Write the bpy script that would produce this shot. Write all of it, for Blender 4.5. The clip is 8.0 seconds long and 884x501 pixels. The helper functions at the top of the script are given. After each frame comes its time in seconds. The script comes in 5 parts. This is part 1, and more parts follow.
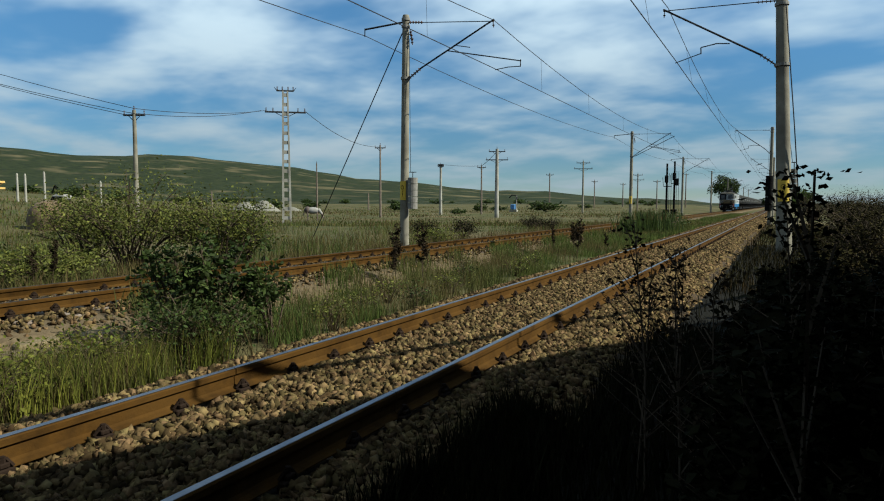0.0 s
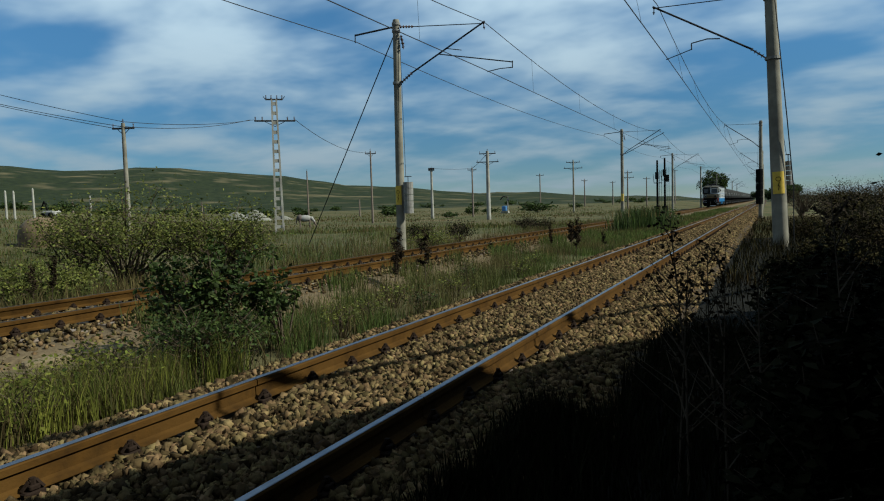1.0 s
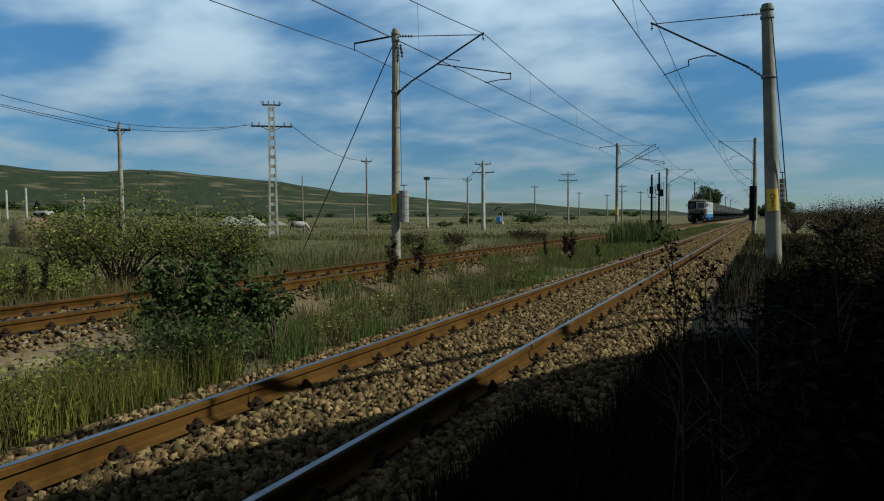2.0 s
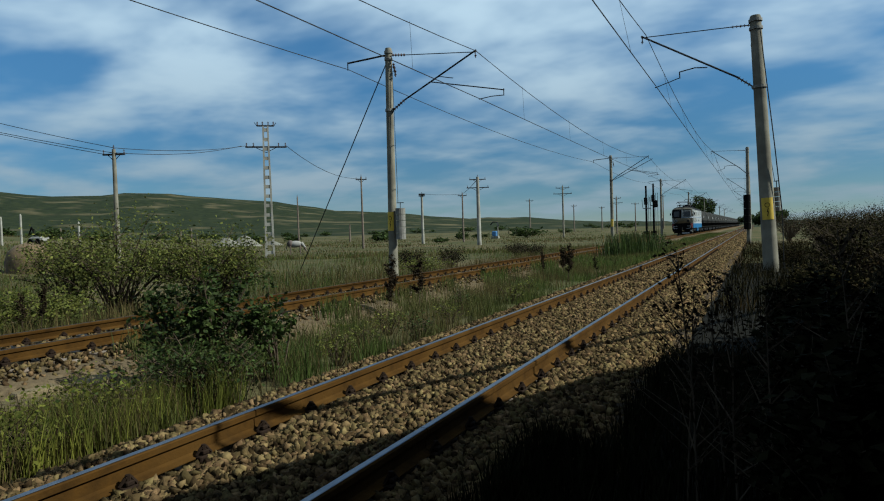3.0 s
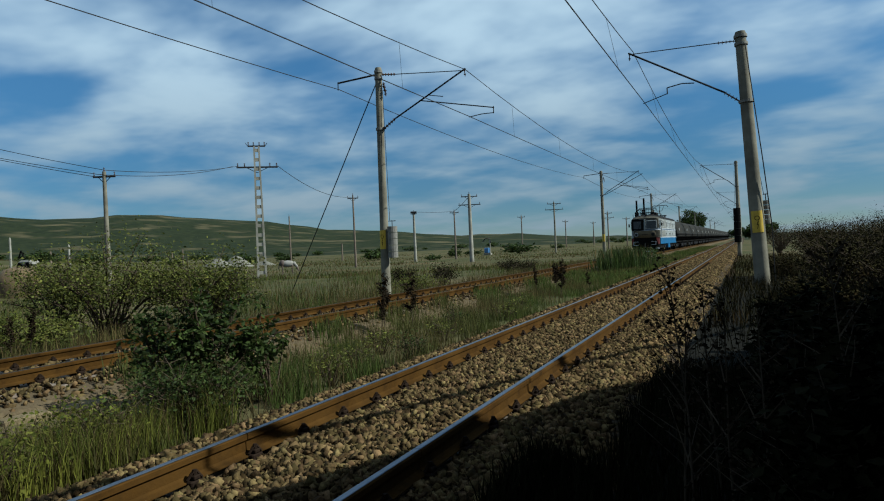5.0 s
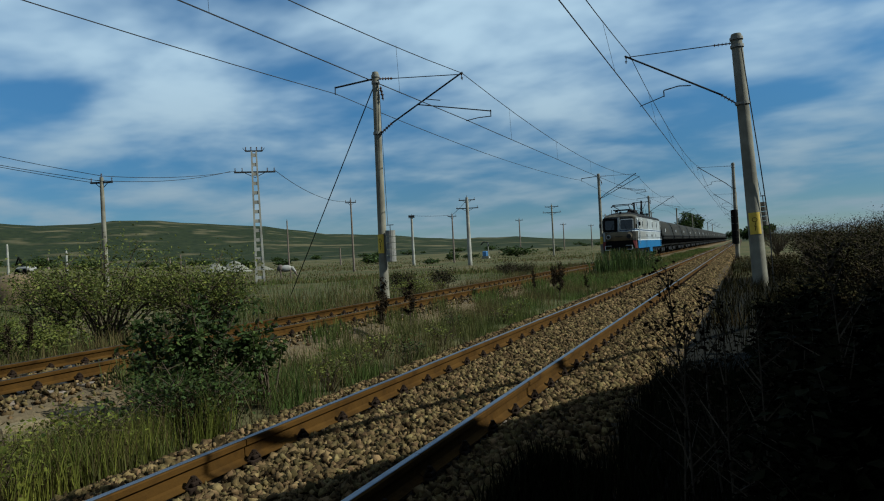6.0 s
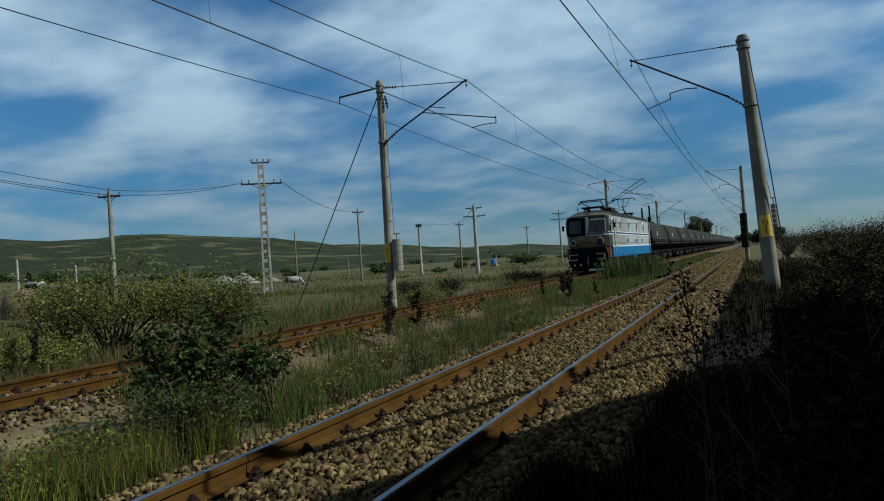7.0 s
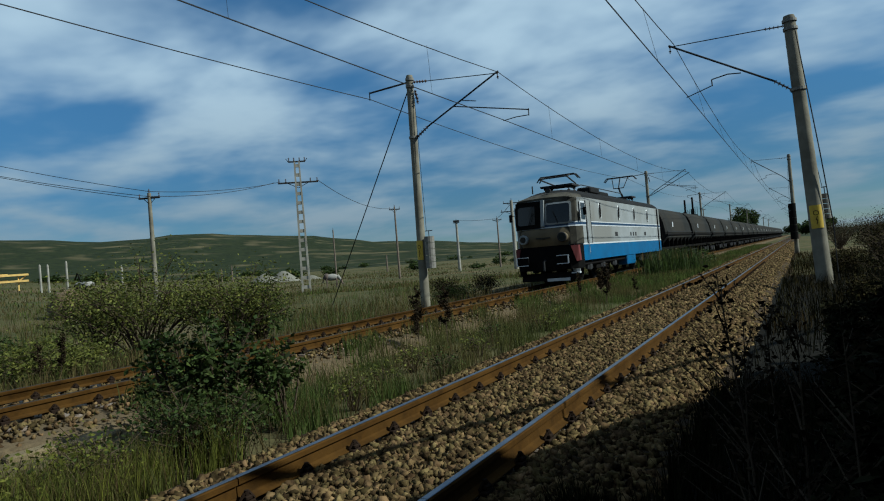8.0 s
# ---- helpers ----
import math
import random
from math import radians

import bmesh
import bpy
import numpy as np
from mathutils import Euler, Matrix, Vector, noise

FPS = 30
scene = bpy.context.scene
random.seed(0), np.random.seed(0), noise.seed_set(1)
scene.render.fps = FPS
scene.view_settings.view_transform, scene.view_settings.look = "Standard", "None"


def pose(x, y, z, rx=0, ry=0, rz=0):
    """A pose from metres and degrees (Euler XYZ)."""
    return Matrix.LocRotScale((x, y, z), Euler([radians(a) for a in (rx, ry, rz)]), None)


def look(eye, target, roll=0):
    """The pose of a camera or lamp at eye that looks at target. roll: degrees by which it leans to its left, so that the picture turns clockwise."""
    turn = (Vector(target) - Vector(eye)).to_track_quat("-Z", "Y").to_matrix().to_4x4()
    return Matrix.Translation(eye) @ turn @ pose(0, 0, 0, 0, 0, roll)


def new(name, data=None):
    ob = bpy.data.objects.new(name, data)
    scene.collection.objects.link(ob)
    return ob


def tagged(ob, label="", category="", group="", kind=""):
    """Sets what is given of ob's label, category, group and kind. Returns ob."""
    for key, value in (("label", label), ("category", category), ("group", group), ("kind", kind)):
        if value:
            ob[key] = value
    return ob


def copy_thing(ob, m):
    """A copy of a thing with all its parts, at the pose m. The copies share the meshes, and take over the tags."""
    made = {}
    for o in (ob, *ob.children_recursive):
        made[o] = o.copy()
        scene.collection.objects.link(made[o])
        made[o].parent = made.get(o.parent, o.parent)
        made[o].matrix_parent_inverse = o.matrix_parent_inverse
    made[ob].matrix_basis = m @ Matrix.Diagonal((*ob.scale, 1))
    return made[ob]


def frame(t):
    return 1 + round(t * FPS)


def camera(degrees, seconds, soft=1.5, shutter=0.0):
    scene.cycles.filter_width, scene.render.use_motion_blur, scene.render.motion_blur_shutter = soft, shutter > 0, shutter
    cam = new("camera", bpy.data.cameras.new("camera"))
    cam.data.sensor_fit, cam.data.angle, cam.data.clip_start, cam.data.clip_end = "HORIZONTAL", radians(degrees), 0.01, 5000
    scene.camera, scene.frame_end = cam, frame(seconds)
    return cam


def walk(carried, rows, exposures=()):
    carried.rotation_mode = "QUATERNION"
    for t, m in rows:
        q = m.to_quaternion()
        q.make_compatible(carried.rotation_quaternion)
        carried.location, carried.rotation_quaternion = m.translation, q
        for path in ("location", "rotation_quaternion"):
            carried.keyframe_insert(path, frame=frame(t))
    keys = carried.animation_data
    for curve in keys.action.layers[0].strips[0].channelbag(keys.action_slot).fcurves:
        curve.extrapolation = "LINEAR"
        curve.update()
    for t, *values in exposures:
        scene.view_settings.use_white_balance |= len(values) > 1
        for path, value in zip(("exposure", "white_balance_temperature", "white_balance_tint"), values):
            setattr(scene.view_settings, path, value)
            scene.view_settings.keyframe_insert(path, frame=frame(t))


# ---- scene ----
# ---- camera and its walk ----
cam = camera(67.4, 8.0, soft=1.1)
PATH = [
    (0.0, 0.27, 0.06, 1.52, 26.98, -3.97, -0.09),
    (0.5, 0.16, -0.07, 1.54, 25.48, -3.69, 1.95),
    (1.0, 0.05, 0.00, 1.51, 26.15, -3.66, 1.77),
    (1.5, 0.04, 0.01, 1.51, 25.74, -3.54, 0.10),
    (3.0, -0.03, -0.03, 1.54, 25.28, -1.51, 1.84),
    (3.5, -0.00, -0.00, 1.54, 24.71, -1.11, 1.59),
    (4.0, 0.03, -0.07, 1.51, 24.58, -0.90, 1.96),
    (4.5, -0.02, -0.02, 1.54, 24.72, -0.37, 2.42),
    (6.0, -0.03, -0.01, 1.55, 24.47, 0.27, 3.07),
    (6.5, -0.03, 0.04, 1.53, 24.92, 0.67, 3.51),
    (7.0, -0.08, 0.15, 1.53, 25.15, 1.06, 4.01),
    (7.5, -0.12, 0.25, 1.55, 25.57, 0.81, 4.30),
    (8.0, -0.09, 0.72, 1.56, 28.58, 0.96, 4.70),
]
walk(cam, [(t, pose(x, y, z, 90 + p, r, w)) for t, x, y, z, w, p, r in PATH],
     exposures=[(0.0, 1.15, 6000, 0), (0.5, 0.86, 5850, -1), (1.5, 0.84, 5750, -2), (3.5, 0.78, 5600, -2), (6.0, 0.70, 5550, -3), (8.0, 0.57, 5500, -3)])

# ---- world, sun ----
SUN_AZ, SUN_EL = radians(75), radians(40)
world = bpy.data.worlds.new("sky")
scene.world = world
world.use_nodes = True
wn, wl = world.node_tree.nodes, world.node_tree.links
wn.clear()
sky = wn.new("ShaderNodeTexSky")
sky.sky_type, sky.sun_disc = "NISHITA", False
sky.sun_elevation, sky.sun_rotation = SUN_EL, SUN_AZ
sky.air_density, sky.dust_density, sky.ozone_density = 0.75, 0.0, 4.0
tc = wn.new("ShaderNodeTexCoord")
sep = wn.new("ShaderNodeSeparateXYZ")
wl.new(tc.outputs["Generated"], sep.inputs[0])
up = wn.new("ShaderNodeMath"); up.operation = "MAXIMUM"; up.inputs[1].default_value = 0.0
wl.new(sep.outputs[2], up.inputs[0])
lift = wn.new("ShaderNodeMath"); lift.operation = "ADD"; lift.inputs[1].default_value = 0.17
wl.new(up.outputs[0], lift.inputs[0])
flat = wn.new("ShaderNodeVectorMath"); flat.operation = "DIVIDE"
comb = wn.new("ShaderNodeCombineXYZ"); comb.inputs[2].default_value = 1.0
wl.new(lift.outputs[0], comb.inputs[0]); wl.new(lift.outputs[0], comb.inputs[1])
wl.new(tc.outputs["Generated"], flat.inputs[0]); wl.new(comb.outputs[0], flat.inputs[1])
stretch = wn.new("ShaderNodeMapping"); stretch.inputs["Scale"].default_value = (1.15, 1.3, 0.4)
stretch.inputs["Rotation"].default_value = (0, 0, radians(28)); stretch.inputs["Location"].default_value = (0.9, 0.35, 0)
wl.new(flat.outputs[0], stretch.inputs[0])
cloud = wn.new("ShaderNodeTexNoise")
cloud.inputs["Scale"].default_value, cloud.inputs["Detail"].default_value = 1.25, 4.5
cloud.inputs["Roughness"].default_value, cloud.inputs["Distortion"].default_value = 0.5, 0.12
wl.new(stretch.outputs[0], cloud.inputs["Vector"])
cover = wn.new("ShaderNodeMapRange"); cover.interpolation_type = "SMOOTHSTEP"
for k, v in (("From Min", 0.365), ("From Max", 0.70), ("To Min", 0.05), ("To Max", 0.95)):
    cover.inputs[k].default_value = v
wl.new(cloud.outputs["Fac"], cover.inputs["Value"])
white = wn.new("ShaderNodeMix"); white.data_type = "RGBA"
white.inputs["B"].default_value = (6.4, 7.3, 8.1, 1)
deep = wn.new("ShaderNodeHueSaturation"); deep.inputs["Hue"].default_value = 0.492; deep.inputs["Saturation"].default_value = 1.18; deep.inputs["Value"].default_value = 0.98
wl.new(sky.outputs[0], deep.inputs["Color"])
wl.new(cover.outputs[0], white.inputs["Factor"]); wl.new(deep.outputs[0], white.inputs["A"])
back = wn.new("ShaderNodeBackground"); back.inputs["Strength"].default_value = 0.055
wout = wn.new("ShaderNodeOutputWorld")
fall = wn.new("ShaderNodeMapRange"); fall.interpolation_type = "SMOOTHSTEP"
for k, v in (("From Min", 0.0), ("From Max", 0.34), ("To Min", 0.5), ("To Max", 1.0)):
    fall.inputs[k].default_value = v
wl.new(up.outputs[0], fall.inputs["Value"])
tone = wn.new("ShaderNodeVectorMath"); tone.operation = "SCALE"
wl.new(white.outputs["Result"], tone.inputs[0]); wl.new(fall.outputs[0], tone.inputs["Scale"])
wl.new(tone.outputs[0], back.inputs["Color"]); wl.new(back.outputs[0], wout.inputs[0])
sun = new("sun", bpy.data.lights.new("sun", "SUN"))
sun.data.energy, sun.data.angle, sun.data.color = 5.0, radians(0.5), (1.0, 0.92, 0.78)
sun.matrix_world = look((60 * math.sin(SUN_AZ) * math.cos(SUN_EL), 60 * math.cos(SUN_AZ) * math.cos(SUN_EL), 60 * math.sin(SUN_EL)), (0, 0, 0))


# ---- materials ----
def mat(name, a, b=None, scale=8.0, rough=0.8, metal=0.0, bump=0.25, fine=None, spread=0.0, c=None, island=0.0, coords="Object", trans=0.0, spec=0.5, cmin=0.45):
    """Two noise scales mix colours a and b; c comes in as larger stains; spread varies value by object, island by joined piece."""
    m = bpy.data.materials.new(name)
    m.use_nodes = True
    n, l = m.node_tree.nodes, m.node_tree.links
    p = n["Principled BSDF"]
    p.inputs["Roughness"].default_value, p.inputs["Metallic"].default_value = rough, metal
    p.inputs["Specular IOR Level"].default_value = spec
    b = b or tuple(v * 0.7 for v in a)
    t = n.new("ShaderNodeTexCoord")
    n1 = n.new("ShaderNodeTexNoise"); n1.inputs["Scale"].default_value = scale; n1.inputs["Detail"].default_value = 6
    l.new(t.outputs[coords], n1.inputs["Vector"])
    r = n.new("ShaderNodeMapRange"); r.inputs["From Min"].default_value = 0.32; r.inputs["From Max"].default_value = 0.68
    l.new(n1.outputs["Fac"], r.inputs["Value"])
    mix = n.new("ShaderNodeMix"); mix.data_type = "RGBA"
    mix.inputs["A"].default_value, mix.inputs["B"].default_value = (*a, 1), (*b, 1)
    l.new(r.outputs[0], mix.inputs["Factor"])
    out = mix.outputs["Result"]
    if c:
        n2 = n.new("ShaderNodeTexNoise"); n2.inputs["Scale"].default_value = scale * 0.17; n2.inputs["Detail"].default_value = 4
        l.new(t.outputs[coords], n2.inputs["Vector"])
        r2 = n.new("ShaderNodeMapRange"); r2.inputs["From Min"].default_value = cmin; r2.inputs["From Max"].default_value = cmin + 0.2
        l.new(n2.outputs["Fac"], r2.inputs["Value"])
        m2 = n.new("ShaderNodeMix"); m2.data_type = "RGBA"; m2.inputs["B"].default_value = (*c, 1)
        l.new(out, m2.inputs["A"]); l.new(r2.outputs[0], m2.inputs["Factor"])
        out = m2.outputs["Result"]
    if spread or island:
        src = n.new("ShaderNodeObjectInfo").outputs["Random"] if spread else n.new("ShaderNodeNewGeometry").outputs["Random Per Island"]
        v = n.new("ShaderNodeMapRange"); k = spread or island
        v.inputs["To Min"].default_value, v.inputs["To Max"].default_value = 1 - k, 1 + k
        l.new(src, v.inputs["Value"])
        h = n.new("ShaderNodeHueSaturation"); l.new(v.outputs[0], h.inputs["Value"]); l.new(out, h.inputs["Color"])
        hv = n.new("ShaderNodeMapRange"); hv.inputs["To Min"].default_value, hv.inputs["To Max"].default_value = 0.5 - k * 0.02, 0.5 + k * 0.025
        mul = n.new("ShaderNodeMath"); mul.operation = "MULTIPLY"; mul.inputs[1].default_value = 7.31
        fr = n.new("ShaderNodeMath"); fr.operation = "FRACT"
        l.new(src, mul.inputs[0]); l.new(mul.outputs[0], fr.inputs[0]); l.new(fr.outputs[0], hv.inputs["Value"]); l.new(hv.outputs[0], h.inputs["Hue"])
        out = h.outputs["Color"]
    l.new(out, p.inputs["Base Color"])
    if bump:
        nf = n.new("ShaderNodeTexNoise"); nf.inputs["Scale"].default_value = fine or scale * 5; nf.inputs["Detail"].default_value = 5
        l.new(t.outputs[coords], nf.inputs["Vector"])
        bp = n.new("ShaderNodeBump"); bp.inputs["Strength"].default_value = bump; bp.inputs["Distance"].default_value = 0.02
        l.new(nf.outputs["Fac"], bp.inputs["Height"]); l.new(bp.outputs[0], p.inputs["Normal"])
    if trans:
        p.inputs["Subsurface Weight"].default_value = 0.0
        tr = n.new("ShaderNodeBsdfTranslucent"); l.new(out, tr.inputs["Color"])
        ms = n.new("ShaderNodeMixShader"); ms.inputs[0].default_value = trans
        l.new(p.outputs[0], ms.inputs[1]); l.new(tr.outputs[0], ms.inputs[2])
        l.new(ms.outputs[0], n["Material Output"].inputs[0])
    return m


M = dict(
    field=mat("field", (0.058, 0.052, 0.023), (0.034, 0.038, 0.015), 0.6, 1.0, bump=0.6, fine=14, c=(0.08, 0.064, 0.034), spec=0.05),
    bare=mat("bare_gravel", (0.16, 0.122, 0.07), (0.10, 0.078, 0.045), 4, 1.0, bump=0.6, fine=30, spec=0.1),
    # Soil colour taken down to near-black to stand in for deep shade.
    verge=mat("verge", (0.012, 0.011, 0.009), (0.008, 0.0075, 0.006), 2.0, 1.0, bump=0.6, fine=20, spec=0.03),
    hill=mat("hill_scrub", (0.022, 0.027, 0.011), (0.008, 0.012, 0.006), 0.11, 1.0, bump=0.3, fine=0.2, c=(0.085, 0.07, 0.038), spec=0.05, cmin=0.54),
    # Darker than the loose stones: shade in their gaps is painted here.
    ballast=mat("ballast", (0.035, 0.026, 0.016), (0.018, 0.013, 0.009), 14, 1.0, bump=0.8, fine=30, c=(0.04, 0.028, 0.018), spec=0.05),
    stone=mat("stone", (0.108, 0.073, 0.034), (0.026, 0.017, 0.008), 9, 0.95, bump=0.35, fine=60, island=0.7, spec=0.03),
    stone_one=mat("stone_one", (0.108, 0.073, 0.034), (0.026, 0.017, 0.008), 9, 0.95, bump=0.35, fine=60, spread=0.7, spec=0.03),
    rust=mat("rail_rust", (0.046, 0.022, 0.0045), (0.027, 0.0135, 0.0035), 9, 0.9, bump=0.25, c=(0.052, 0.026, 0.006), spec=0.04),
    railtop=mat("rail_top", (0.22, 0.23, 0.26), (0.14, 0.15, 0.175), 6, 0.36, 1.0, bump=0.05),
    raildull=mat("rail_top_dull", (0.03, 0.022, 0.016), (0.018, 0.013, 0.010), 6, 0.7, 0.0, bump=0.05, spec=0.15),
    clip=mat("clip_iron", (0.016, 0.010, 0.007), None, 20, 0.9, bump=0.2, spec=0.05),
    sleeper=mat("sleeper_concrete", (0.2, 0.17, 0.14), (0.13, 0.1, 0.08), 7, 0.9, c=(0.1, 0.07, 0.05)),
    concrete=mat("pole_concrete", (0.185, 0.167, 0.13), (0.125, 0.113, 0.087), 3.5, 0.9, bump=0.3, fine=40, c=(0.08, 0.07, 0.054), spec=0.15),
    concrete_w=mat("pale_concrete", (0.25, 0.235, 0.205), (0.19, 0.177, 0.15), 3, 0.88, bump=0.2, c=(0.13, 0.118, 0.098), spec=0.15),
    wood=mat("pole_wood", (0.12, 0.09, 0.065), (0.07, 0.05, 0.04), 4, 0.9, bump=0.3),
    steel=mat("dark_steel", (0.022, 0.022, 0.024), (0.012, 0.012, 0.013), 10, 0.8, 0.0, bump=0.1, spec=0.15),
    galv=mat("galvanised", (0.28, 0.29, 0.3), (0.2, 0.2, 0.21), 12, 0.5, 0.6, bump=0.1),
    wire=mat("wire", (0.02, 0.02, 0.022), None, 10, 0.8, 0.0, bump=0, spec=0.1),
    ceramic=mat("insulator", (0.07, 0.04, 0.03), None, 10, 0.25, bump=0),
    yellow=mat("sign_yellow", (0.5, 0.33, 0.02), (0.4, 0.26, 0.02), 8, 0.6, bump=0.1),
    black=mat("black_paint", (0.0035, 0.0035, 0.0035), (0.006, 0.0057, 0.0054), 6, 0.95, bump=0.15, spec=0.03),
    weight=mat("weight_iron", (0.16, 0.15, 0.13), (0.1, 0.09, 0.08), 8, 0.85, bump=0.3),
    grass=mat("grass", (0.064, 0.078, 0.017), (0.034, 0.052, 0.012), 1.3, 0.8, bump=0, island=0.5, trans=0.4, c=(0.066, 0.058, 0.019), spec=0.1),
    dry=mat("dry_grass", (0.086, 0.064, 0.026), (0.05, 0.038, 0.016), 1.3, 0.85, bump=0, island=0.5, trans=0.35, spec=0.06),
    leaf=mat("leaf", (0.040, 0.056, 0.012), (0.015, 0.024, 0.006), 3, 0.65, bump=0, island=0.6, trans=0.35, spec=0.12),
    leaf_y=mat("leaf_olive", (0.112, 0.112, 0.022), (0.05, 0.06, 0.013), 3, 0.7, bump=0, island=0.55, trans=0.4, spec=0.15),
    lush=mat("lush_grass", (0.12, 0.118, 0.019), (0.055, 0.066, 0.012), 1.6, 0.75, bump=0, island=0.55, trans=0.4, spec=0.1),
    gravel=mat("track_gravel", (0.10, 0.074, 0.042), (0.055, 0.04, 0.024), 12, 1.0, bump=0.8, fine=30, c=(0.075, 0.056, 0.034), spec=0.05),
    # Dark leaves; the right side's deep shade is painted into this near-black.
    leaf_d=mat("leaf_dark_shade", (0.010, 0.0095, 0.004), (0.006, 0.006, 0.003), 3, 0.95, bump=0, island=0.5, spec=0.02),
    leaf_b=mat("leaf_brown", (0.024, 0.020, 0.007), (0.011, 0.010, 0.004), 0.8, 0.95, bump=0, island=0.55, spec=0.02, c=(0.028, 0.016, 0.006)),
    seed=mat("dry_seed", (0.022, 0.0155, 0.009), (0.013, 0.0095, 0.006), 6, 1.0, bump=0, island=0.4, spec=0.03),
    twig=mat("twig", (0.06, 0.045, 0.03), (0.04, 0.028, 0.02), 8, 1.0, bump=0.2, spec=0.1),
    wall=mat("render_wall", (0.05, 0.045, 0.04), (0.04, 0.036, 0.03), 2, 0.95, bump=0.2),
    loco_grey=mat("loco_grey", (0.205, 0.215, 0.222), (0.17, 0.178, 0.18), 1.5, 0.6, bump=0.03, c=(0.135, 0.132, 0.122), spec=0.2),
    loco_blue=mat("loco_blue", (0.004, 0.075, 0.185), (0.004, 0.055, 0.14), 1.5, 0.5, bump=0.03, spec=0.25),
    loco_tan=mat("loco_nose", (0.115, 0.083, 0.042), (0.065, 0.048, 0.025), 2.2, 0.65, bump=0.05, c=(0.06, 0.048, 0.033), spec=0.2),
    # Grimy tan; the unlit front's shade is mixed in as extra darkness.
    loco_front=mat("loco_front", (0.06, 0.054, 0.042), (0.024, 0.0215, 0.0165), 2.5, 0.75, bump=0.05, c=(0.011, 0.010, 0.008), spec=0.1),
    loco_white=mat("loco_white", (0.42, 0.43, 0.45), (0.36, 0.36, 0.37), 2, 0.5, bump=0.02, spec=0.3),
    loco_roof=mat("loco_roof", (0.012, 0.012, 0.013), (0.008, 0.008, 0.008), 2, 0.9, bump=0.1, spec=0.08),
    loco_navy=mat("loco_navy", (0.014, 0.034, 0.075), None, 2, 0.5, bump=0, spec=0.2),
    grime=mat("underframe_grime", (0.007, 0.006, 0.0055), (0.0045, 0.004, 0.004), 5, 0.95, bump=0.3, spec=0.05),
    red=mat("red_paint", (0.10, 0.02, 0.02), (0.07, 0.014, 0.014), 3, 0.7, bump=0.05, spec=0.2),
    glass=mat("window_glass", (0.008, 0.010, 0.012), None, 3, 0.12, bump=0, spec=0.3),
    lens=mat("lamp_glass", (0.6, 0.6, 0.55), None, 3, 0.15, bump=0),
    wagon=mat("wagon_grey", (0.017, 0.0172, 0.0165), (0.010, 0.0102, 0.0098), 1.2, 0.95, bump=0.1, c=(0.021, 0.019, 0.016), spec=0.08),
    sand=mat("pale_sand", (0.145, 0.137, 0.115), (0.115, 0.107, 0.087), 1.5, 1.0, bump=0.05, spec=0.05),
    hay=mat("hay", (0.11, 0.07, 0.03), (0.06, 0.04, 0.02), 4, 0.95, bump=0.8, fine=25),
    hide=mat("white_hide", (0.21, 0.195, 0.18), (0.15, 0.138, 0.125), 2, 0.85, bump=0.1),
    hide_d=mat("brown_hide", (0.09, 0.06, 0.045), (0.05, 0.035, 0.03), 2, 0.8, bump=0.1),
    timber=mat("yellow_timber", (0.55, 0.36, 0.10), (0.42, 0.27, 0.08), 3, 0.8, bump=0.2),
    gblue=mat("machine_blue", (0.06, 0.16, 0.34), None, 3, 0.6, bump=0.05),
)


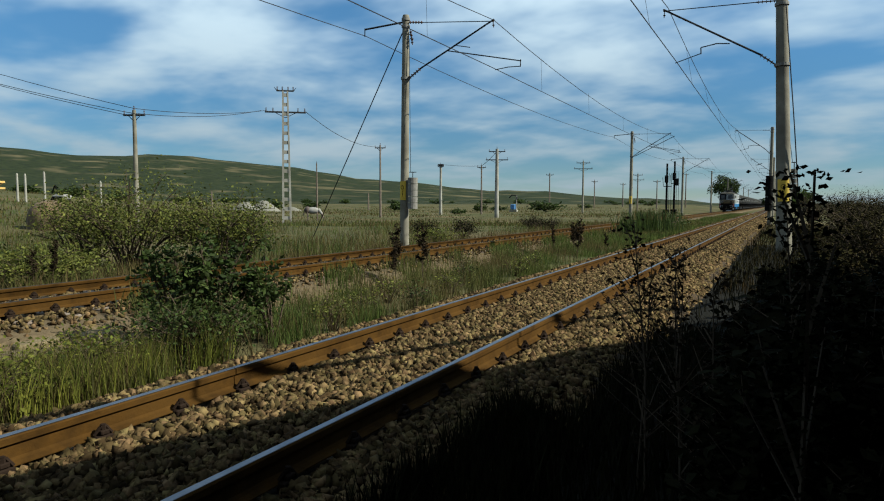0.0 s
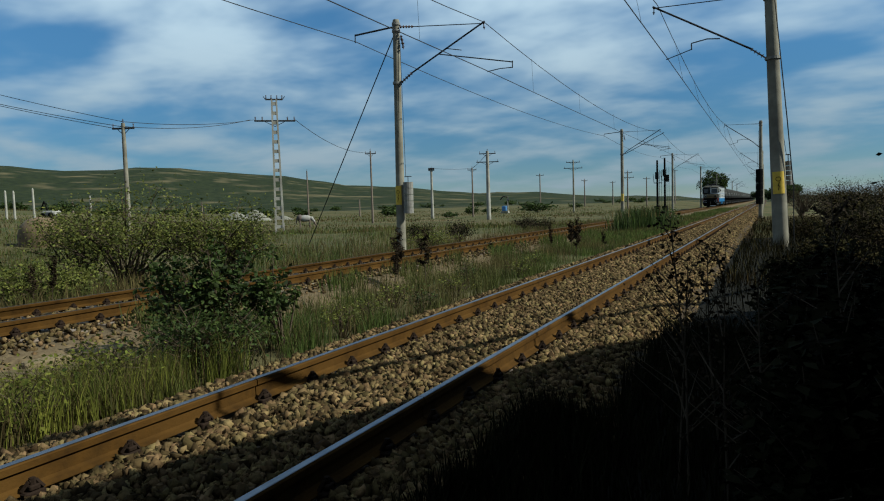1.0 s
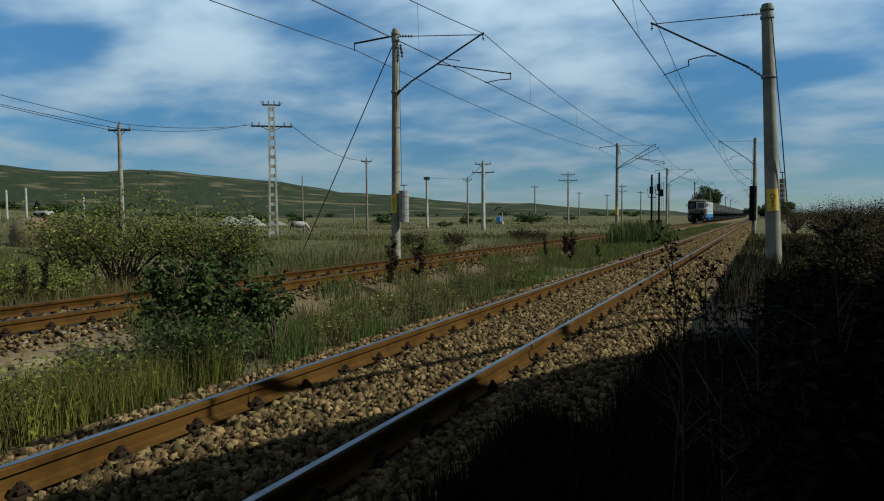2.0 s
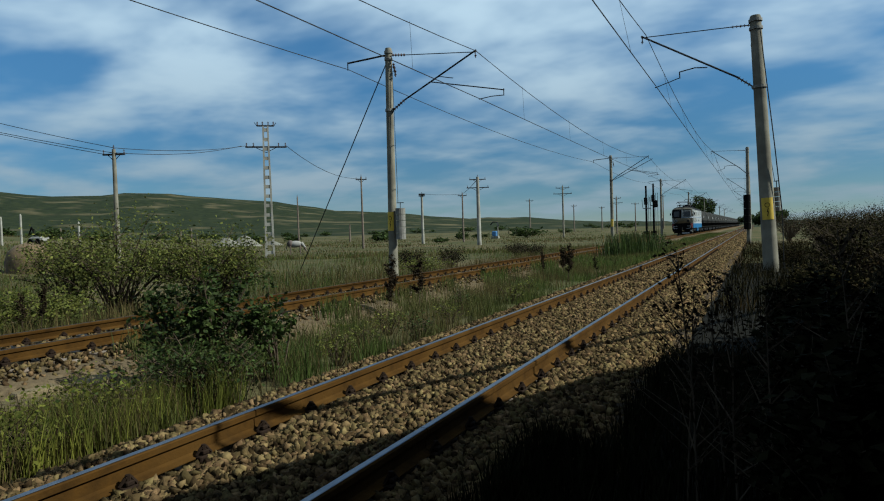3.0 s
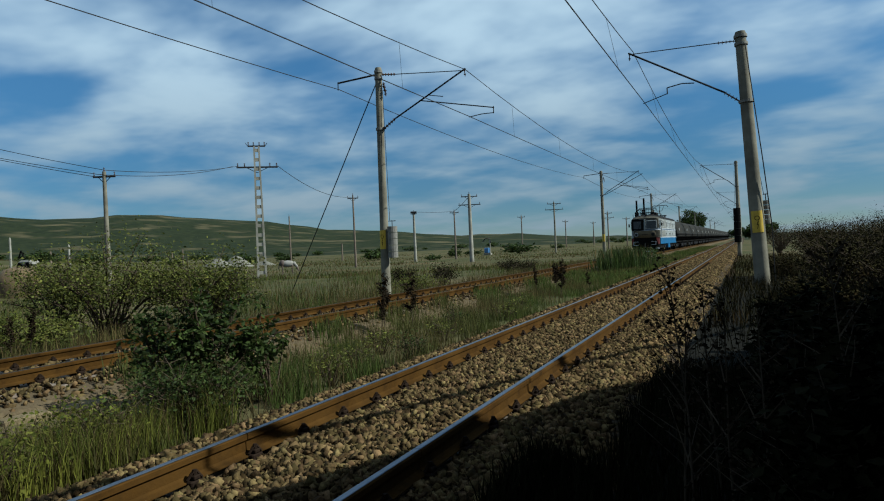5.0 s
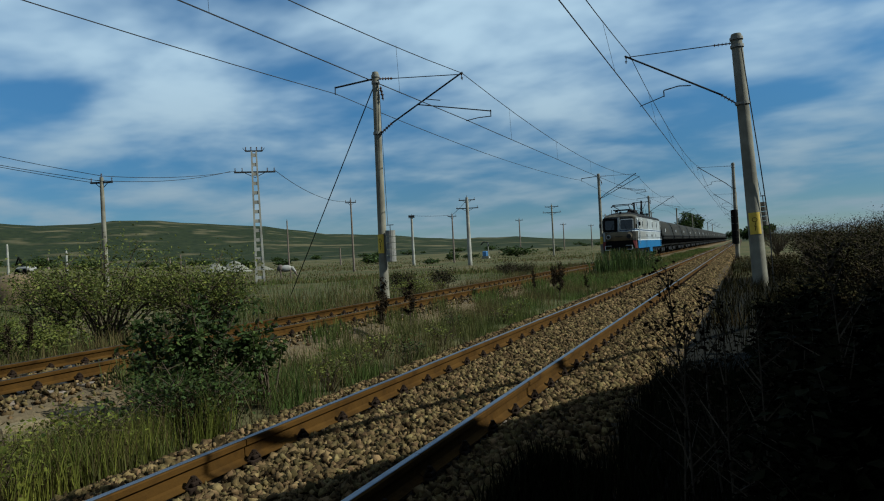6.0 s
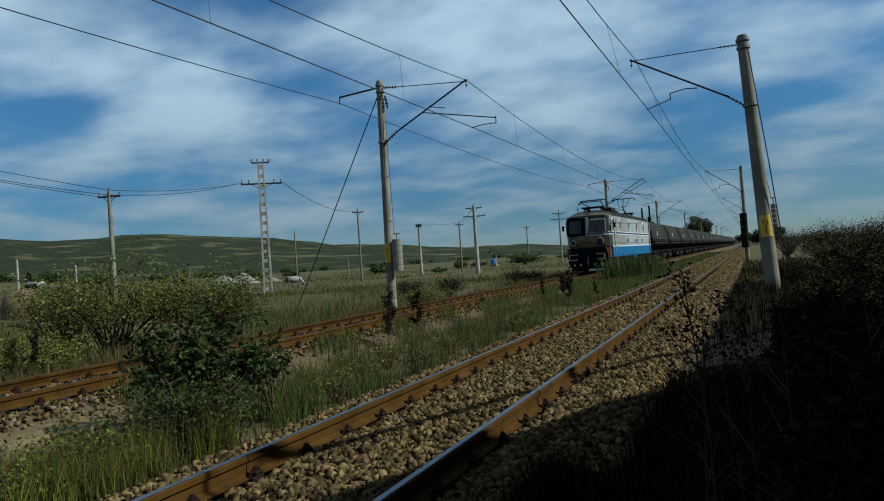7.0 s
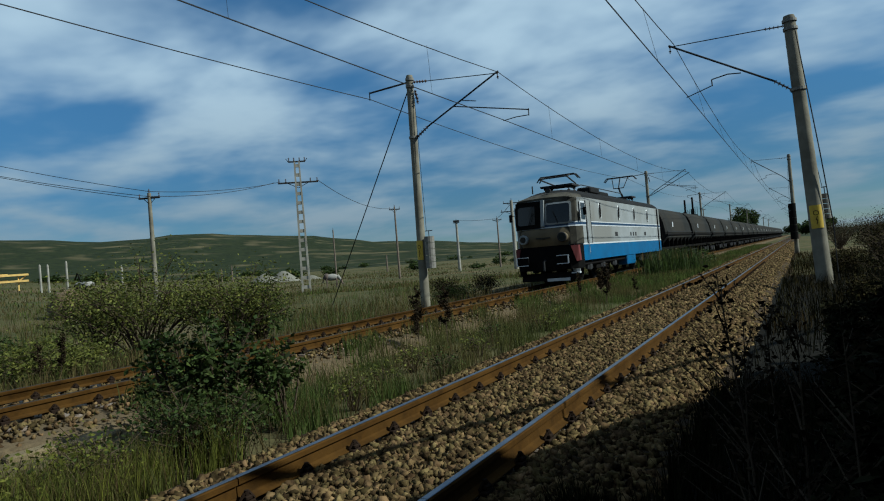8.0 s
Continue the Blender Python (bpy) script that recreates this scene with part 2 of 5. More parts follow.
# ---- geometry helpers ----
class Geo:
    def __init__(self):
        self.v, self.f = [], []

    def add(self, verts, faces):
        k = len(self.v)
        self.v += [tuple(p) for p in verts]
        self.f += [tuple(i + k for i in q) for q in faces]
        return self

    def box(self, c, s, rz=0.0, rx=0.0, bev=0.0):
        m = Matrix.Translation(c) @ Euler((rx, 0, rz)).to_matrix().to_4x4()
        x, y, z = (d / 2 for d in s)
        if not bev:
            vs = [(a, b, d) for d in (-z, z) for a, b in ((-x, -y), (x, -y), (x, y), (-x, y))]
            fs = [(3, 2, 1, 0), (4, 5, 6, 7)] + [(i, (i + 1) % 4, 4 + (i + 1) % 4, 4 + i) for i in range(4)]
        else:
            e = bev
            ring = lambda ax, ay: [(-ax + e, -ay), (ax - e, -ay), (ax, -ay + e), (ax, ay - e), (ax - e, ay), (-ax + e, ay), (-ax, ay - e), (-ax, -ay + e)]
            vs = [(a, b, -z) for a, b in ring(x - e, y - e)] + [(a, b, -z + e) for a, b in ring(x, y)] + [(a, b, z - e) for a, b in ring(x, y)] + [(a, b, z) for a, b in ring(x - e, y - e)]
            fs = [tuple(range(7, -1, -1)), tuple(range(24, 32))]
            fs += [(8 * k + i, 8 * k + (i + 1) % 8, 8 * k + 8 + (i + 1) % 8, 8 * k + 8 + i) for k in range(3) for i in range(8)]
        return self.add([m @ Vector(p) for p in vs], fs)

    def tube(self, p, q, r, r2=None, n=8, cap=True):
        p, q = Vector(p), Vector(q)
        r2 = r if r2 is None else r2
        m = (q - p).to_track_quat("Z", "Y").to_matrix()
        vs = [o + m @ Vector((a * math.cos(2 * math.pi * i / n), a * math.sin(2 * math.pi * i / n), 0)) for o, a in ((p, r), (q, r2)) for i in range(n)]
        fs = [(i, (i + 1) % n, n + (i + 1) % n, n + i) for i in range(n)]
        if cap:
            fs += [tuple(range(n - 1, -1, -1)), tuple(range(n, 2 * n))]
        return self.add(vs, fs)

    def path(self, pts, r, n=6):
        for a, b in zip(pts, pts[1:]):
            self.tube(a, b, r, n=n)
        return self

    def loft(self, rings, closed=True, caps=True):
        n = len(rings[0])
        vs = [p for ring in rings for p in ring]
        fs = [(k * n + i, k * n + (i + 1) % n, (k + 1) * n + (i + 1) % n, (k + 1) * n + i) for k in range(len(rings) - 1) for i in range(n if closed else n - 1)]
        if caps:
            fs += [tuple(range(n - 1, -1, -1)), tuple((len(rings) - 1) * n + i for i in range(n))]
        return self.add(vs, fs)

    def ball(self, c, s, n=10, k=6, jitter=0.0, rnd=None):
        c = Vector(c)
        rings = []
        for j in range(k + 1):
            a = math.pi * j / k
            ring = []
            for i in range(n):
                b = 2 * math.pi * i / n
                w = 1 + (rnd.uniform(-jitter, jitter) if rnd else 0)
                ring.append(c + Vector((s[0] * math.sin(a) * math.cos(b) * w, s[1] * math.sin(a) * math.sin(b) * w, -s[2] * math.cos(a) * w)))
            rings.append(ring)
        return self.loft(rings)

    def mesh(self, name, material, smooth=False):
        me = bpy.data.meshes.new(name)
        me.from_pydata(self.v, [], self.f)
        bm = bmesh.new()
        bm.from_mesh(me)
        bmesh.ops.recalc_face_normals(bm, faces=bm.faces)
        bm.to_mesh(me)
        bm.free()
        me.materials.append(material)
        if smooth:
            me.polygons.foreach_set("use_smooth", [True] * len(me.polygons))
            me.set_sharp_from_angle(angle=radians(38))
        return me


def part(name, g, material, parent=None, label="", smooth=False, at=None):
    """Links a Geo (or a ready mesh) as one mesh object under a thing or a part."""
    me = g if isinstance(g, bpy.types.Mesh) else g.mesh(name, material, smooth)
    ob = new(name, me)
    ob.parent = parent
    if at is not None:
        ob.matrix_basis = at
    return tagged(ob, label) if label else ob


def thing(name, label, category, group="", at=None, kind=""):
    ob = new(name)
    ob.empty_display_size = 0.2
    if at is not None:
        ob.matrix_basis = at
    return tagged(ob, label, category, group, kind)


def single(name, g, material, label, category, group="", kind="", smooth=False, at=None):
    ob = part(name, g, material, None, "", smooth, at)
    return tagged(ob, label, category, group, kind)


def soup(name, verts, faces, material):
    """A mesh from numpy arrays; faces all of one size."""
    me = bpy.data.meshes.new(name)
    k, n = faces.shape
    me.vertices.add(len(verts)); me.loops.add(k * n); me.polygons.add(k)
    me.vertices.foreach_set("co", verts.astype(np.float32).ravel())
    me.loops.foreach_set("vertex_index", faces.astype(np.int32).ravel())
    me.polygons.foreach_set("loop_start", np.arange(0, k * n, n, dtype=np.int32))
    me.polygons.foreach_set("loop_total", np.full(k, n, dtype=np.int32))
    me.update(calc_edges=True)
    me.materials.append(material)
    return me


NEAR, FAR = -2.88, -9.68          # centre lines of the two tracks
RAIL = 0.20                       # top of the rails


def ground_z(x, y):
    """Height of the ground sheet: flat field, shallow ditch beside the tracks, hills far off."""
    r = math.hypot(x, y)
    z = -0.32 + 0.05 * math.sin(x * 0.7 + y * 0.31) + 0.04 * math.sin(y * 0.9 - x * 0.4)
    if -7.6 < x < -5.0:
        z += 0.1
    if -0.9 < x < 14 and -14 < y < 31:
        z -= 0.1
    if r > 45 and x < -16:
        rise = float(np.interp(math.degrees(math.atan2(x, y)), [-64, -58, -50, -42, -30], [0.06, 0.045, 0.02, 0.006, 0.003]))
        z += (rise * (min(r, 120) - 45) + 0.008 * (min(max(r, 120), 500) - 120)) * min(1, (-16 - x) / 25)
    if r > 500:
        az = math.degrees(math.atan2(x, y))
        s = min(1, (r - 500) / 1100)
        s = s * s * (3 - 2 * s)
        top = np.interp(az, [-180, -120, -75, -62, -57, -53, -49, -45, -42, -38, -34, -28, -22, -15, -9, -4, 10, 60, 180],
                        [60, 100, 110, 103, 97, 97, 99, 94, 84, 72, 59, 43, 32, 20, 9, 2, 1, 20, 60])
        z += s * (float(top) + 2.5 * math.sin(az * 0.6) + 1.2 * math.sin(az * 1.7))
        z += s * 4 * noise.noise((x * 0.004, y * 0.004, 0))
    return z


def build_ground():
    rad = [0.0]
    r = 1.0
    while r < 4200:
        rad.append(r)
        r *= 1.07
    rad.append(4200)
    n = 220
    vs, fs = [(0, 0, ground_z(0, 0))], []
    for r in rad[1:]:
        for i in range(n):
            a = 2 * math.pi * i / n
            x, y = r * math.sin(a), r * math.cos(a)
            vs.append((x, y, ground_z(x, y)))
    for i in range(n):
        fs.append((0, 1 + (i + 1) % n, 1 + i))
    for k in range(len(rad) - 2):
        for i in range(n):
            a, b = 1 + k * n, 1 + (k + 1) * n
            fs.append((a + i, a + (i + 1) % n, b + (i + 1) % n, b + i))
    g = Geo()
    g.v, g.f = vs, fs
    gd = single("ground", g, M["field"], "open grassland with dry grass, scrub and low hills", "ground", kind="structure", smooth=True)
    gd.data.materials.append(M["hill"])
    for p in gd.data.polygons:
        if p.center.length > 330:
            p.material_index = 1


def build_bed(name, cx, seed):
    """Ballast bed: a raised bank with uneven crest and sloped shoulders."""
    rnd = random.Random(seed)
    prof = [(-2.35, -0.42), (-1.85, -0.12), (-1.5, -0.05), (-0.9, -0.045), (-0.62, -0.03), (0, -0.04), (0.62, -0.03), (0.9, -0.045), (1.5, -0.05), (1.85, -0.12), (2.35, -0.42)]
    ys = [-14 + 0.25 * i for i in range(200)] + [36 + 4 * i for i in range(160)]
    rings = [[(cx + px + rnd.uniform(-0.05, 0.05), y, pz + rnd.uniform(-0.02, 0.02)) for px, pz in prof] for y in ys]
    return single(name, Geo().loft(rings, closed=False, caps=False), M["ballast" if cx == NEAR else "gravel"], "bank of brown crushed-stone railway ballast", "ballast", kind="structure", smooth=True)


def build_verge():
    # Soil sheet whose colour carries the shade of the camera's side.
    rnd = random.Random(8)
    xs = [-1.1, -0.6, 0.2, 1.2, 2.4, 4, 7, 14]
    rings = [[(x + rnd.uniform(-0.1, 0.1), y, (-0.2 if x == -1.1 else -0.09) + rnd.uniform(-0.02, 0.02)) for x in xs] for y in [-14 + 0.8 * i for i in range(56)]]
    single("verge", Geo().loft(rings, closed=False, caps=False), M["verge"], "trackside soil with deep shade painted into its near-black colour", "soil", kind="structure", smooth=True)


def stones(cx, n, y0, y1, size, seed, half=1.75):
    """Loose ballast stones, joined."""
    rs = np.random.RandomState(seed)
    base = np.array([(a, b, c) for a in (-1, 1) for b in (-1, 1) for c in (-1, 1)]) * 0.75
    fc = np.array([(0, 1, 3), (0, 3, 2), (4, 6, 7), (4, 7, 5), (0, 4, 5), (0, 5, 1), (2, 3, 7), (2, 7, 6), (0, 2, 6), (0, 6, 4), (1, 5, 7), (1, 7, 3)])
    v = base[None] * rs.uniform(0.2, 1.45, (n, 8, 3))
    v = v * (size * rs.uniform(0.55, 1.35, (n, 1, 1))) * rs.uniform(0.5, 1.35, (n, 1, 3))
    q = rs.normal(size=(n, 4)); q /= np.linalg.norm(q, axis=1)[:, None]
    w, x, y, z = q.T
    R = np.stack([np.stack([1 - 2 * (y * y + z * z), 2 * (x * y - z * w), 2 * (x * z + y * w)], -1), np.stack([2 * (x * y + z * w), 1 - 2 * (x * x + z * z), 2 * (y * z - x * w)], -1), np.stack([2 * (x * z - y * w), 2 * (y * z + x * w), 1 - 2 * (x * x + y * y)], -1)], 1)
    v = np.einsum("nij,nkj->nki", R, v)
    u = rs.uniform(-half - 0.25, half + 0.25, n)
    near = np.abs(np.abs(u) - 0.7535) < 0.09
    u[near] += 0.2
    yy = y0 + (y1 - y0) * rs.uniform(0, 1, n) ** 1.25
    zz = np.where(np.abs(u) > 1.5, -0.01 - (np.abs(u) - 1.5) * 0.4, 0.0) + rs.uniform(-0.04, 0.012, n)
    v += np.stack([cx + u, yy, zz], -1)[:, None]
    return soup("stones", v.reshape(-1, 3), (fc[None] + 8 * np.arange(n)[:, None, None]).reshape(-1, 3), M["stone"])


def build_track(cx, y0, y1, label):
    trk = thing("railway_track", label, "railway track", at=pose(cx, 0, 0))
    half = [(0.070, 0.028), (0.070, 0.036), (0.03, 0.050), (0.014, 0.064), (0.012, 0.140), (0.034, 0.150), (0.036, 0.188), (0.030, 0.196)]
    prof = [(x, z) for x, z in half] + [(-x, z) for x, z in reversed(half)]
    ys = [y0 + 18.0 * i for i in range(int((y1 - y0) / 18) + 1)]
    rm = Geo().loft([[(x, y, z) for x, z in prof] for y in (0.006, 17.996)]).mesh("rail", M["rust"])
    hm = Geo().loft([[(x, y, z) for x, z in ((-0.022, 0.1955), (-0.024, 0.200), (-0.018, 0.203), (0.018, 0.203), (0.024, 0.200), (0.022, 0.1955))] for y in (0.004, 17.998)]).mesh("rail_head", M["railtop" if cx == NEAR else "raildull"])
    for s in (-1, 1):
        for a in ys[:-1]:
            rail = part("rail", rm, None, trk, at=pose(s * 0.7535, a, 0))
            part("rail_head", hm, None, rail)
    sl = Geo().box((0, 0, -0.065), (2.5, 0.24, 0.08), bev=0.012).mesh("sleeper", M["sleeper"])
    cl = Geo()
    cl.box((0, 0, 0.008), (0.06, 0.12, 0.075), bev=0.008).tube((0, 0, 0.03), (0, 0, 0.115), 0.018, n=6).box((0, 0, 0.064), (0.055, 0.06, 0.03), bev=0.006).path([(-0.02, -0.05, 0.05), (0, -0.02, 0.1), (0, 0.02, 0.1), (0.02, 0.05, 0.05)], 0.011)
    cl = cl.mesh("rail_clip", M["clip"])
    y = 0.3 - 9 * 0.62
    while y < 47:
        s = part("sleeper", sl, None, trk, at=pose(0, y, 0))
        if y < 42:
            for x in (-0.7535 - 0.085, -0.7535 + 0.085, 0.7535 - 0.085, 0.7535 + 0.085):
                part("rail_clip", cl, None, s, at=pose(x, 0, 0))
        y += 0.62
    return trk


# ---- overhead line masts ----
def insulator(parent, a, b, k=4, r=0.06):
    a, b = Vector(a), Vector(b)
    g = Geo().tube(a, b, r * 0.35, n=6)
    d = (b - a).normalized() * 0.012
    for i in range(k):
        c = a.lerp(b, (i + 0.5) / k)
        g.tube(c - d, c + d, r, r * 0.7, n=8)
    part("insulator", g, M["ceramic"], parent, "brown ceramic insulator")


def mast(x, y, side, top, low, tip, reg, contact, lean=0.0, arm=None, twin=False, sign=True, label="round grey concrete overhead-line mast with a bracket arm", weights=None, base=-0.3, thick=1.0):
    """A tapered concrete mast; side is the way the bracket reaches; tip, reg and contact are (out, z)."""
    o = thing("overhead_line_mast", label, "mast", "overhead line masts", at=pose(x, y, 0, 0, lean, 0))
    s = side
    g = Geo()
    rings = []
    for z, r in ((base - 0.4, 0.185), (1.5, 0.172), (4, 0.155), (top - 0.06, 0.13), (top, 0.115)):
        rings.append([(thick * r * math.cos(a * math.pi / 9), thick * r * math.sin(a * math.pi / 9), z) for a in range(18)])
    part("pole", g.loft(rings), M["concrete"], o, smooth=True)
    for z in (top - 0.16, top - 0.42, low):
        part("band", Geo().tube((0, 0, z - 0.045), (0, 0, z + 0.045), thick * (0.15 + (0.015 if z == low else 0)) + 0.012, n=18), M["weight"], o, "iron clamp band")
    P = lambda d, z, yy=0.0: (s * d, yy, z)
    t_out, t_z = tip
    br = part("strut", Geo().tube(P(0.62, low + (t_z - low) * 0.62 / t_out), P(t_out, t_z), 0.032, n=8), M["steel"], o, "steel bracket tube")
    insulator(o, P(0.16, low), P(0.66, low + (t_z - low) * 0.66 / t_out), 5, 0.075)
    insulator(o, P(0.15, top - 0.28), P(0.75, top - 0.28 + (t_z - 0.06 - top + 0.28) * 0.75 / t_out), 5, 0.06)
    part("stay", Geo().tube(P(0.7, top - 0.28 + (t_z - 0.06 - top + 0.28) * 0.7 / t_out), P(t_out - 0.12, t_z - 0.06), 0.016, n=6), M["steel"], o)
    r_out, r_z = reg
    c_out, c_z = contact
    m_out = max(1.0, min(r_out, c_out) - 1.9)
    m_z = low + (t_z - low) * m_out / t_out
    if r_out > c_out:
        part("registration_tube", Geo().tube(P(m_out, m_z - 0.02), P(r_out, r_z), 0.022, n=6).tube(P(r_out - 0.02, r_z + 0.05), P(r_out - 0.02, r_z - 0.2), 0.018, n=6), M["steel"], o)
        part("steady_arm", Geo().path([P(r_out - 0.02, r_z - 0.18), P((r_out + c_out) / 2, (r_z - 0.18 + c_z) / 2 + 0.03), P(c_out, c_z)], 0.016), M["steel"], o)
        part("link", Geo().tube(P(m_out + 0.3, m_z + 0.15), P(m_out + 0.9, m_z + 0.02), 0.016, n=6), M["steel"], o)
    else:
        part("registration_tube", Geo().path([P(r_out - 0.9, r_z - 0.0), P(r_out - 0.5, r_z + 0.06), P(r_out, r_z), P(r_out, r_z - 0.22)], 0.02), M["steel"], o)
        part("steady_arm", Geo().path([P(r_out, r_z - 0.2), P(c_out, c_z)], 0.016), M["steel"], o)
    insulator(o, P(t_out - 0.05, t_z), P(t_out - 0.02, t_z - 0.28), 2, 0.05)
    if twin:
        part("strut", Geo().tube(P(0.1, low + 0.1, 1.2), P(t_out * 1.05, t_z - 0.2, 1.2), 0.03, n=6).tube(P(0.05, low, 0), P(0.1, low + 0.1, 1.2), 0.03, n=6), M["steel"], o)
        part("registration_tube", Geo().tube(P(m_out, m_z, 1.2), P(r_out, r_z - 0.1, 1.2), 0.02, n=6), M["steel"], o)
    if arm:
        part("feeder_arm", Geo().tube(P(0.05, top - 0.24), P(-arm, top - 0.24 - 0.1), 0.035, n=6).tube(P(-arm, top - 0.3), P(-arm, top - 0.62), 0.022, n=6), M["steel"], o)
        for k in (0.28, 0.55):
            insulator(o, P(0.2, top - 0.5 - k * 0.3), P(0.3, top - 0.85 - k * 0.5), 3, 0.06)
    if sign:
        R1 = 0.172 * thick + 0.012
        ring = [[(R1 * math.cos(radians(a)), R1 * math.sin(radians(a)), z) for a in range(-135, -35, 10)] + [((R1 - 0.006) * math.cos(radians(a)), (R1 - 0.006) * math.sin(radians(a)), z) for a in range(-45, -145, -10)] for z in (sign - 0.36, sign + 0.36)]
        sg = part("warning_plate", Geo().loft(ring), M["yellow"], o, "yellow warning plate")
        # dark lightning mark with a ring, on the plate's face
        ca = [((R1 + 0.003) * math.cos(radians(-90 + 18 * math.cos(a))), (R1 + 0.004) * math.sin(radians(-90 + 18 * math.cos(a))), sign + 0.12 + 0.07 * math.sin(a)) for a in np.linspace(0, 6.28, 13)]
        part("mark", Geo().path(ca, 0.009, 4).path([(0.03, -R1 - 0.004, sign + 0.02), (-0.02, -R1 - 0.004, sign - 0.1), (0.025, -R1 - 0.004, sign - 0.1), (-0.015, -R1 - 0.004, sign - 0.24)], 0.01, 4), M["black"], sg, "black danger mark")
    if weights:
        wx, wy, z0, z1, r = weights
        wt = part("tension_weights", Geo().tube((wx, wy, z0), (wx, wy, z0 + 0.02), r * 0.5, n=8), M["steel"], o, "stack of cast weights on a wire")
        n = 5
        for i in range(n):
            a = z0 + (z1 - z0) * i / n
            part("weight_disc", Geo().tube((wx, wy, a + 0.008), (wx, wy, z0 + (z1 - z0) * (i + 1) / n - 0.008), r, n=14), M["weight" if y < 60 else "black"], wt)
        part("hanger", Geo().tube((wx, wy, z1), (wx, wy, z1 + 0.22), 0.015, n=5).tube((wx - r * 0.8, wy, z1 + 0.2), (wx + r * 0.8, wy, z1 + 0.2), 0.015, n=5).tube((wx - r * .5, wy, z1 + 0.2), (s * 0.18, wy * 0.4, top - 0.9), 0.01, n=5), M["steel"], wt)
    return o


def wire(name, pts, r, label, sag=0.0, n=14):
    """One continuous wire through the points, sagging between each two."""
    q = [Vector(pts[0])]
    for a, b in zip(pts, pts[1:]):
        a, b = Vector(a), Vector(b)
        for i in range(1, n + 1):
            u = i / n
            p = a.lerp(b, u)
            p.z -= sag * 4 * u * (1 - u)
            q.append(p)
    rings = []
    for i, p in enumerate(q):
        d = (q[min(i + 1, len(q) - 1)] - q[max(i - 1, 0)]).normalized()
        side = d.cross(Vector((0, 0, 1))).normalized()
        up_ = side.cross(d)
        rings.append([p + side * (r * math.cos(a)) + up_ * (r * math.sin(a)) for a in (0.785, 2.356, 3.927, 5.498)])
    return single(name, Geo().loft(rings), M["wire"], label, "overhead wire", "overhead wires")


LM, RM = (-12.69, 22.3), (0.43, 24.5)


def build_masts():
    mast(*LM, 1, 8.67, 6.31, (3.62, 8.12), (4.66, 6.58), (3.69, 6.35), lean=0.6, arm=1.85, sign=2.05, weights=(0.42, -0.12, 1.35, 2.55, 0.19),
         label="round concrete mast with yellow plate, bracket arm and hanging weights")
    guy = Geo().tube((LM[0] - 0.05, LM[1], 8.05), (LM[0] - 7.2, LM[1] + 3.4, -0.3), 0.022, n=6)
    single("guy_wire", guy, M["wire"], "twisted steel guy wire from a mast to the ground", "guy wire")
    mast(*RM, -1, 8.40, 6.05, (3.66, 8.43), (2.46, 6.96), (3.3, 6.55), lean=-2.3, sign=2.0, weights=(0.32, 0.2, 1.9, 2.7, 0.1), thick=1.34,
         label="leaning round concrete mast with yellow plate and bracket arm")
    single("cable_pipe", Geo().path([(RM[0] - 0.2, RM[1] - 0.21, 7.9), (RM[0] - 0.02, RM[1] - 0.22, 6.0), (RM[0] + 0.17, RM[1] - 0.18, 4.0), (RM[0] + 0.36, RM[1], 1.8), (RM[0] + 0.38, RM[1], -0.3)], 0.018), M["steel"], "thin earthing cable beside a mast", "cable")
    for y, tw in ((66, True), (104, False), (150, False), (198, False), (242, False), (286, False), (330, False)):
        mast(-12.7, y, 1, 8.6, 6.2, (3.6, 8.3), (4.4, 6.6), (3.5, 6.3), arm=1.7 if y < 120 else None, twin=tw, sign=2.0 if y < 70 else None)
    for y in (66, 108, 152, 196, 240, 284):
        mast(-0.55 - 0.004 * (y - 66), y, -1, 8.4, 6.1, (3.0, 8.3), (1.9, 6.8), (2.6, 6.4), twin=False, sign=None, weights=(-0.1, -0.42, 1.0, 4.1, 0.3) if y == 66 else None)
    ys = [-44, -20, 22.3, 66, 104, 150, 198, 242, 286, 330]
    wire("contact_wire", [(-8.95, y, 6.35) for y in ys], 0.014, "thin grooved contact wire over the track", 0.05)
    wire("messenger_wire", [(-9.0, y, 8.05) for y in ys], 0.013, "messenger wire hung between masts over the track", 0.9)
    wire("feeder_wire", [(-14.43, y, 8.1) for y in ys], 0.015, "feeder wire along the masts", 0.45)
    yr = [-44, -18, 24.5, 66, 108, 152, 196, 240, 284]
    wire("contact_wire", [(-3.12, y, 6.5) for y in yr], 0.014, "thin grooved contact wire over the track", 0.05)
    wire("messenger_wire", [(-3.4, y, 8.3) for y in yr], 0.013, "messenger wire hung between masts over the track", 0.75)
    for cx, mx, yy, a, b in ((-8.95, -9.0, ys, 6.35, 8.05), (-3.12, -3.4, yr, 6.5, 8.3)):
        for p, q in zip(yy[1:4], yy[2:5]):
            g = Geo()
            for u in (0.12, 0.3, 0.5, 0.7, 0.88):
                y = p + (q - p) * u
                g.tube((cx, y, a - 0.2 * u * (1 - u)), (mx, y, b - 3.0 * u * (1 - u)), 0.005, n=4)
            single("dropper_wires", g, M["wire"], "thin dropper wires between messenger and contact wire", "dropper", kind="stuff")


# ---- other poles of the field ----
def at_polar(az, d):
    x, y = d * math.sin(radians(az)), d * math.cos(radians(az))
    return x, y


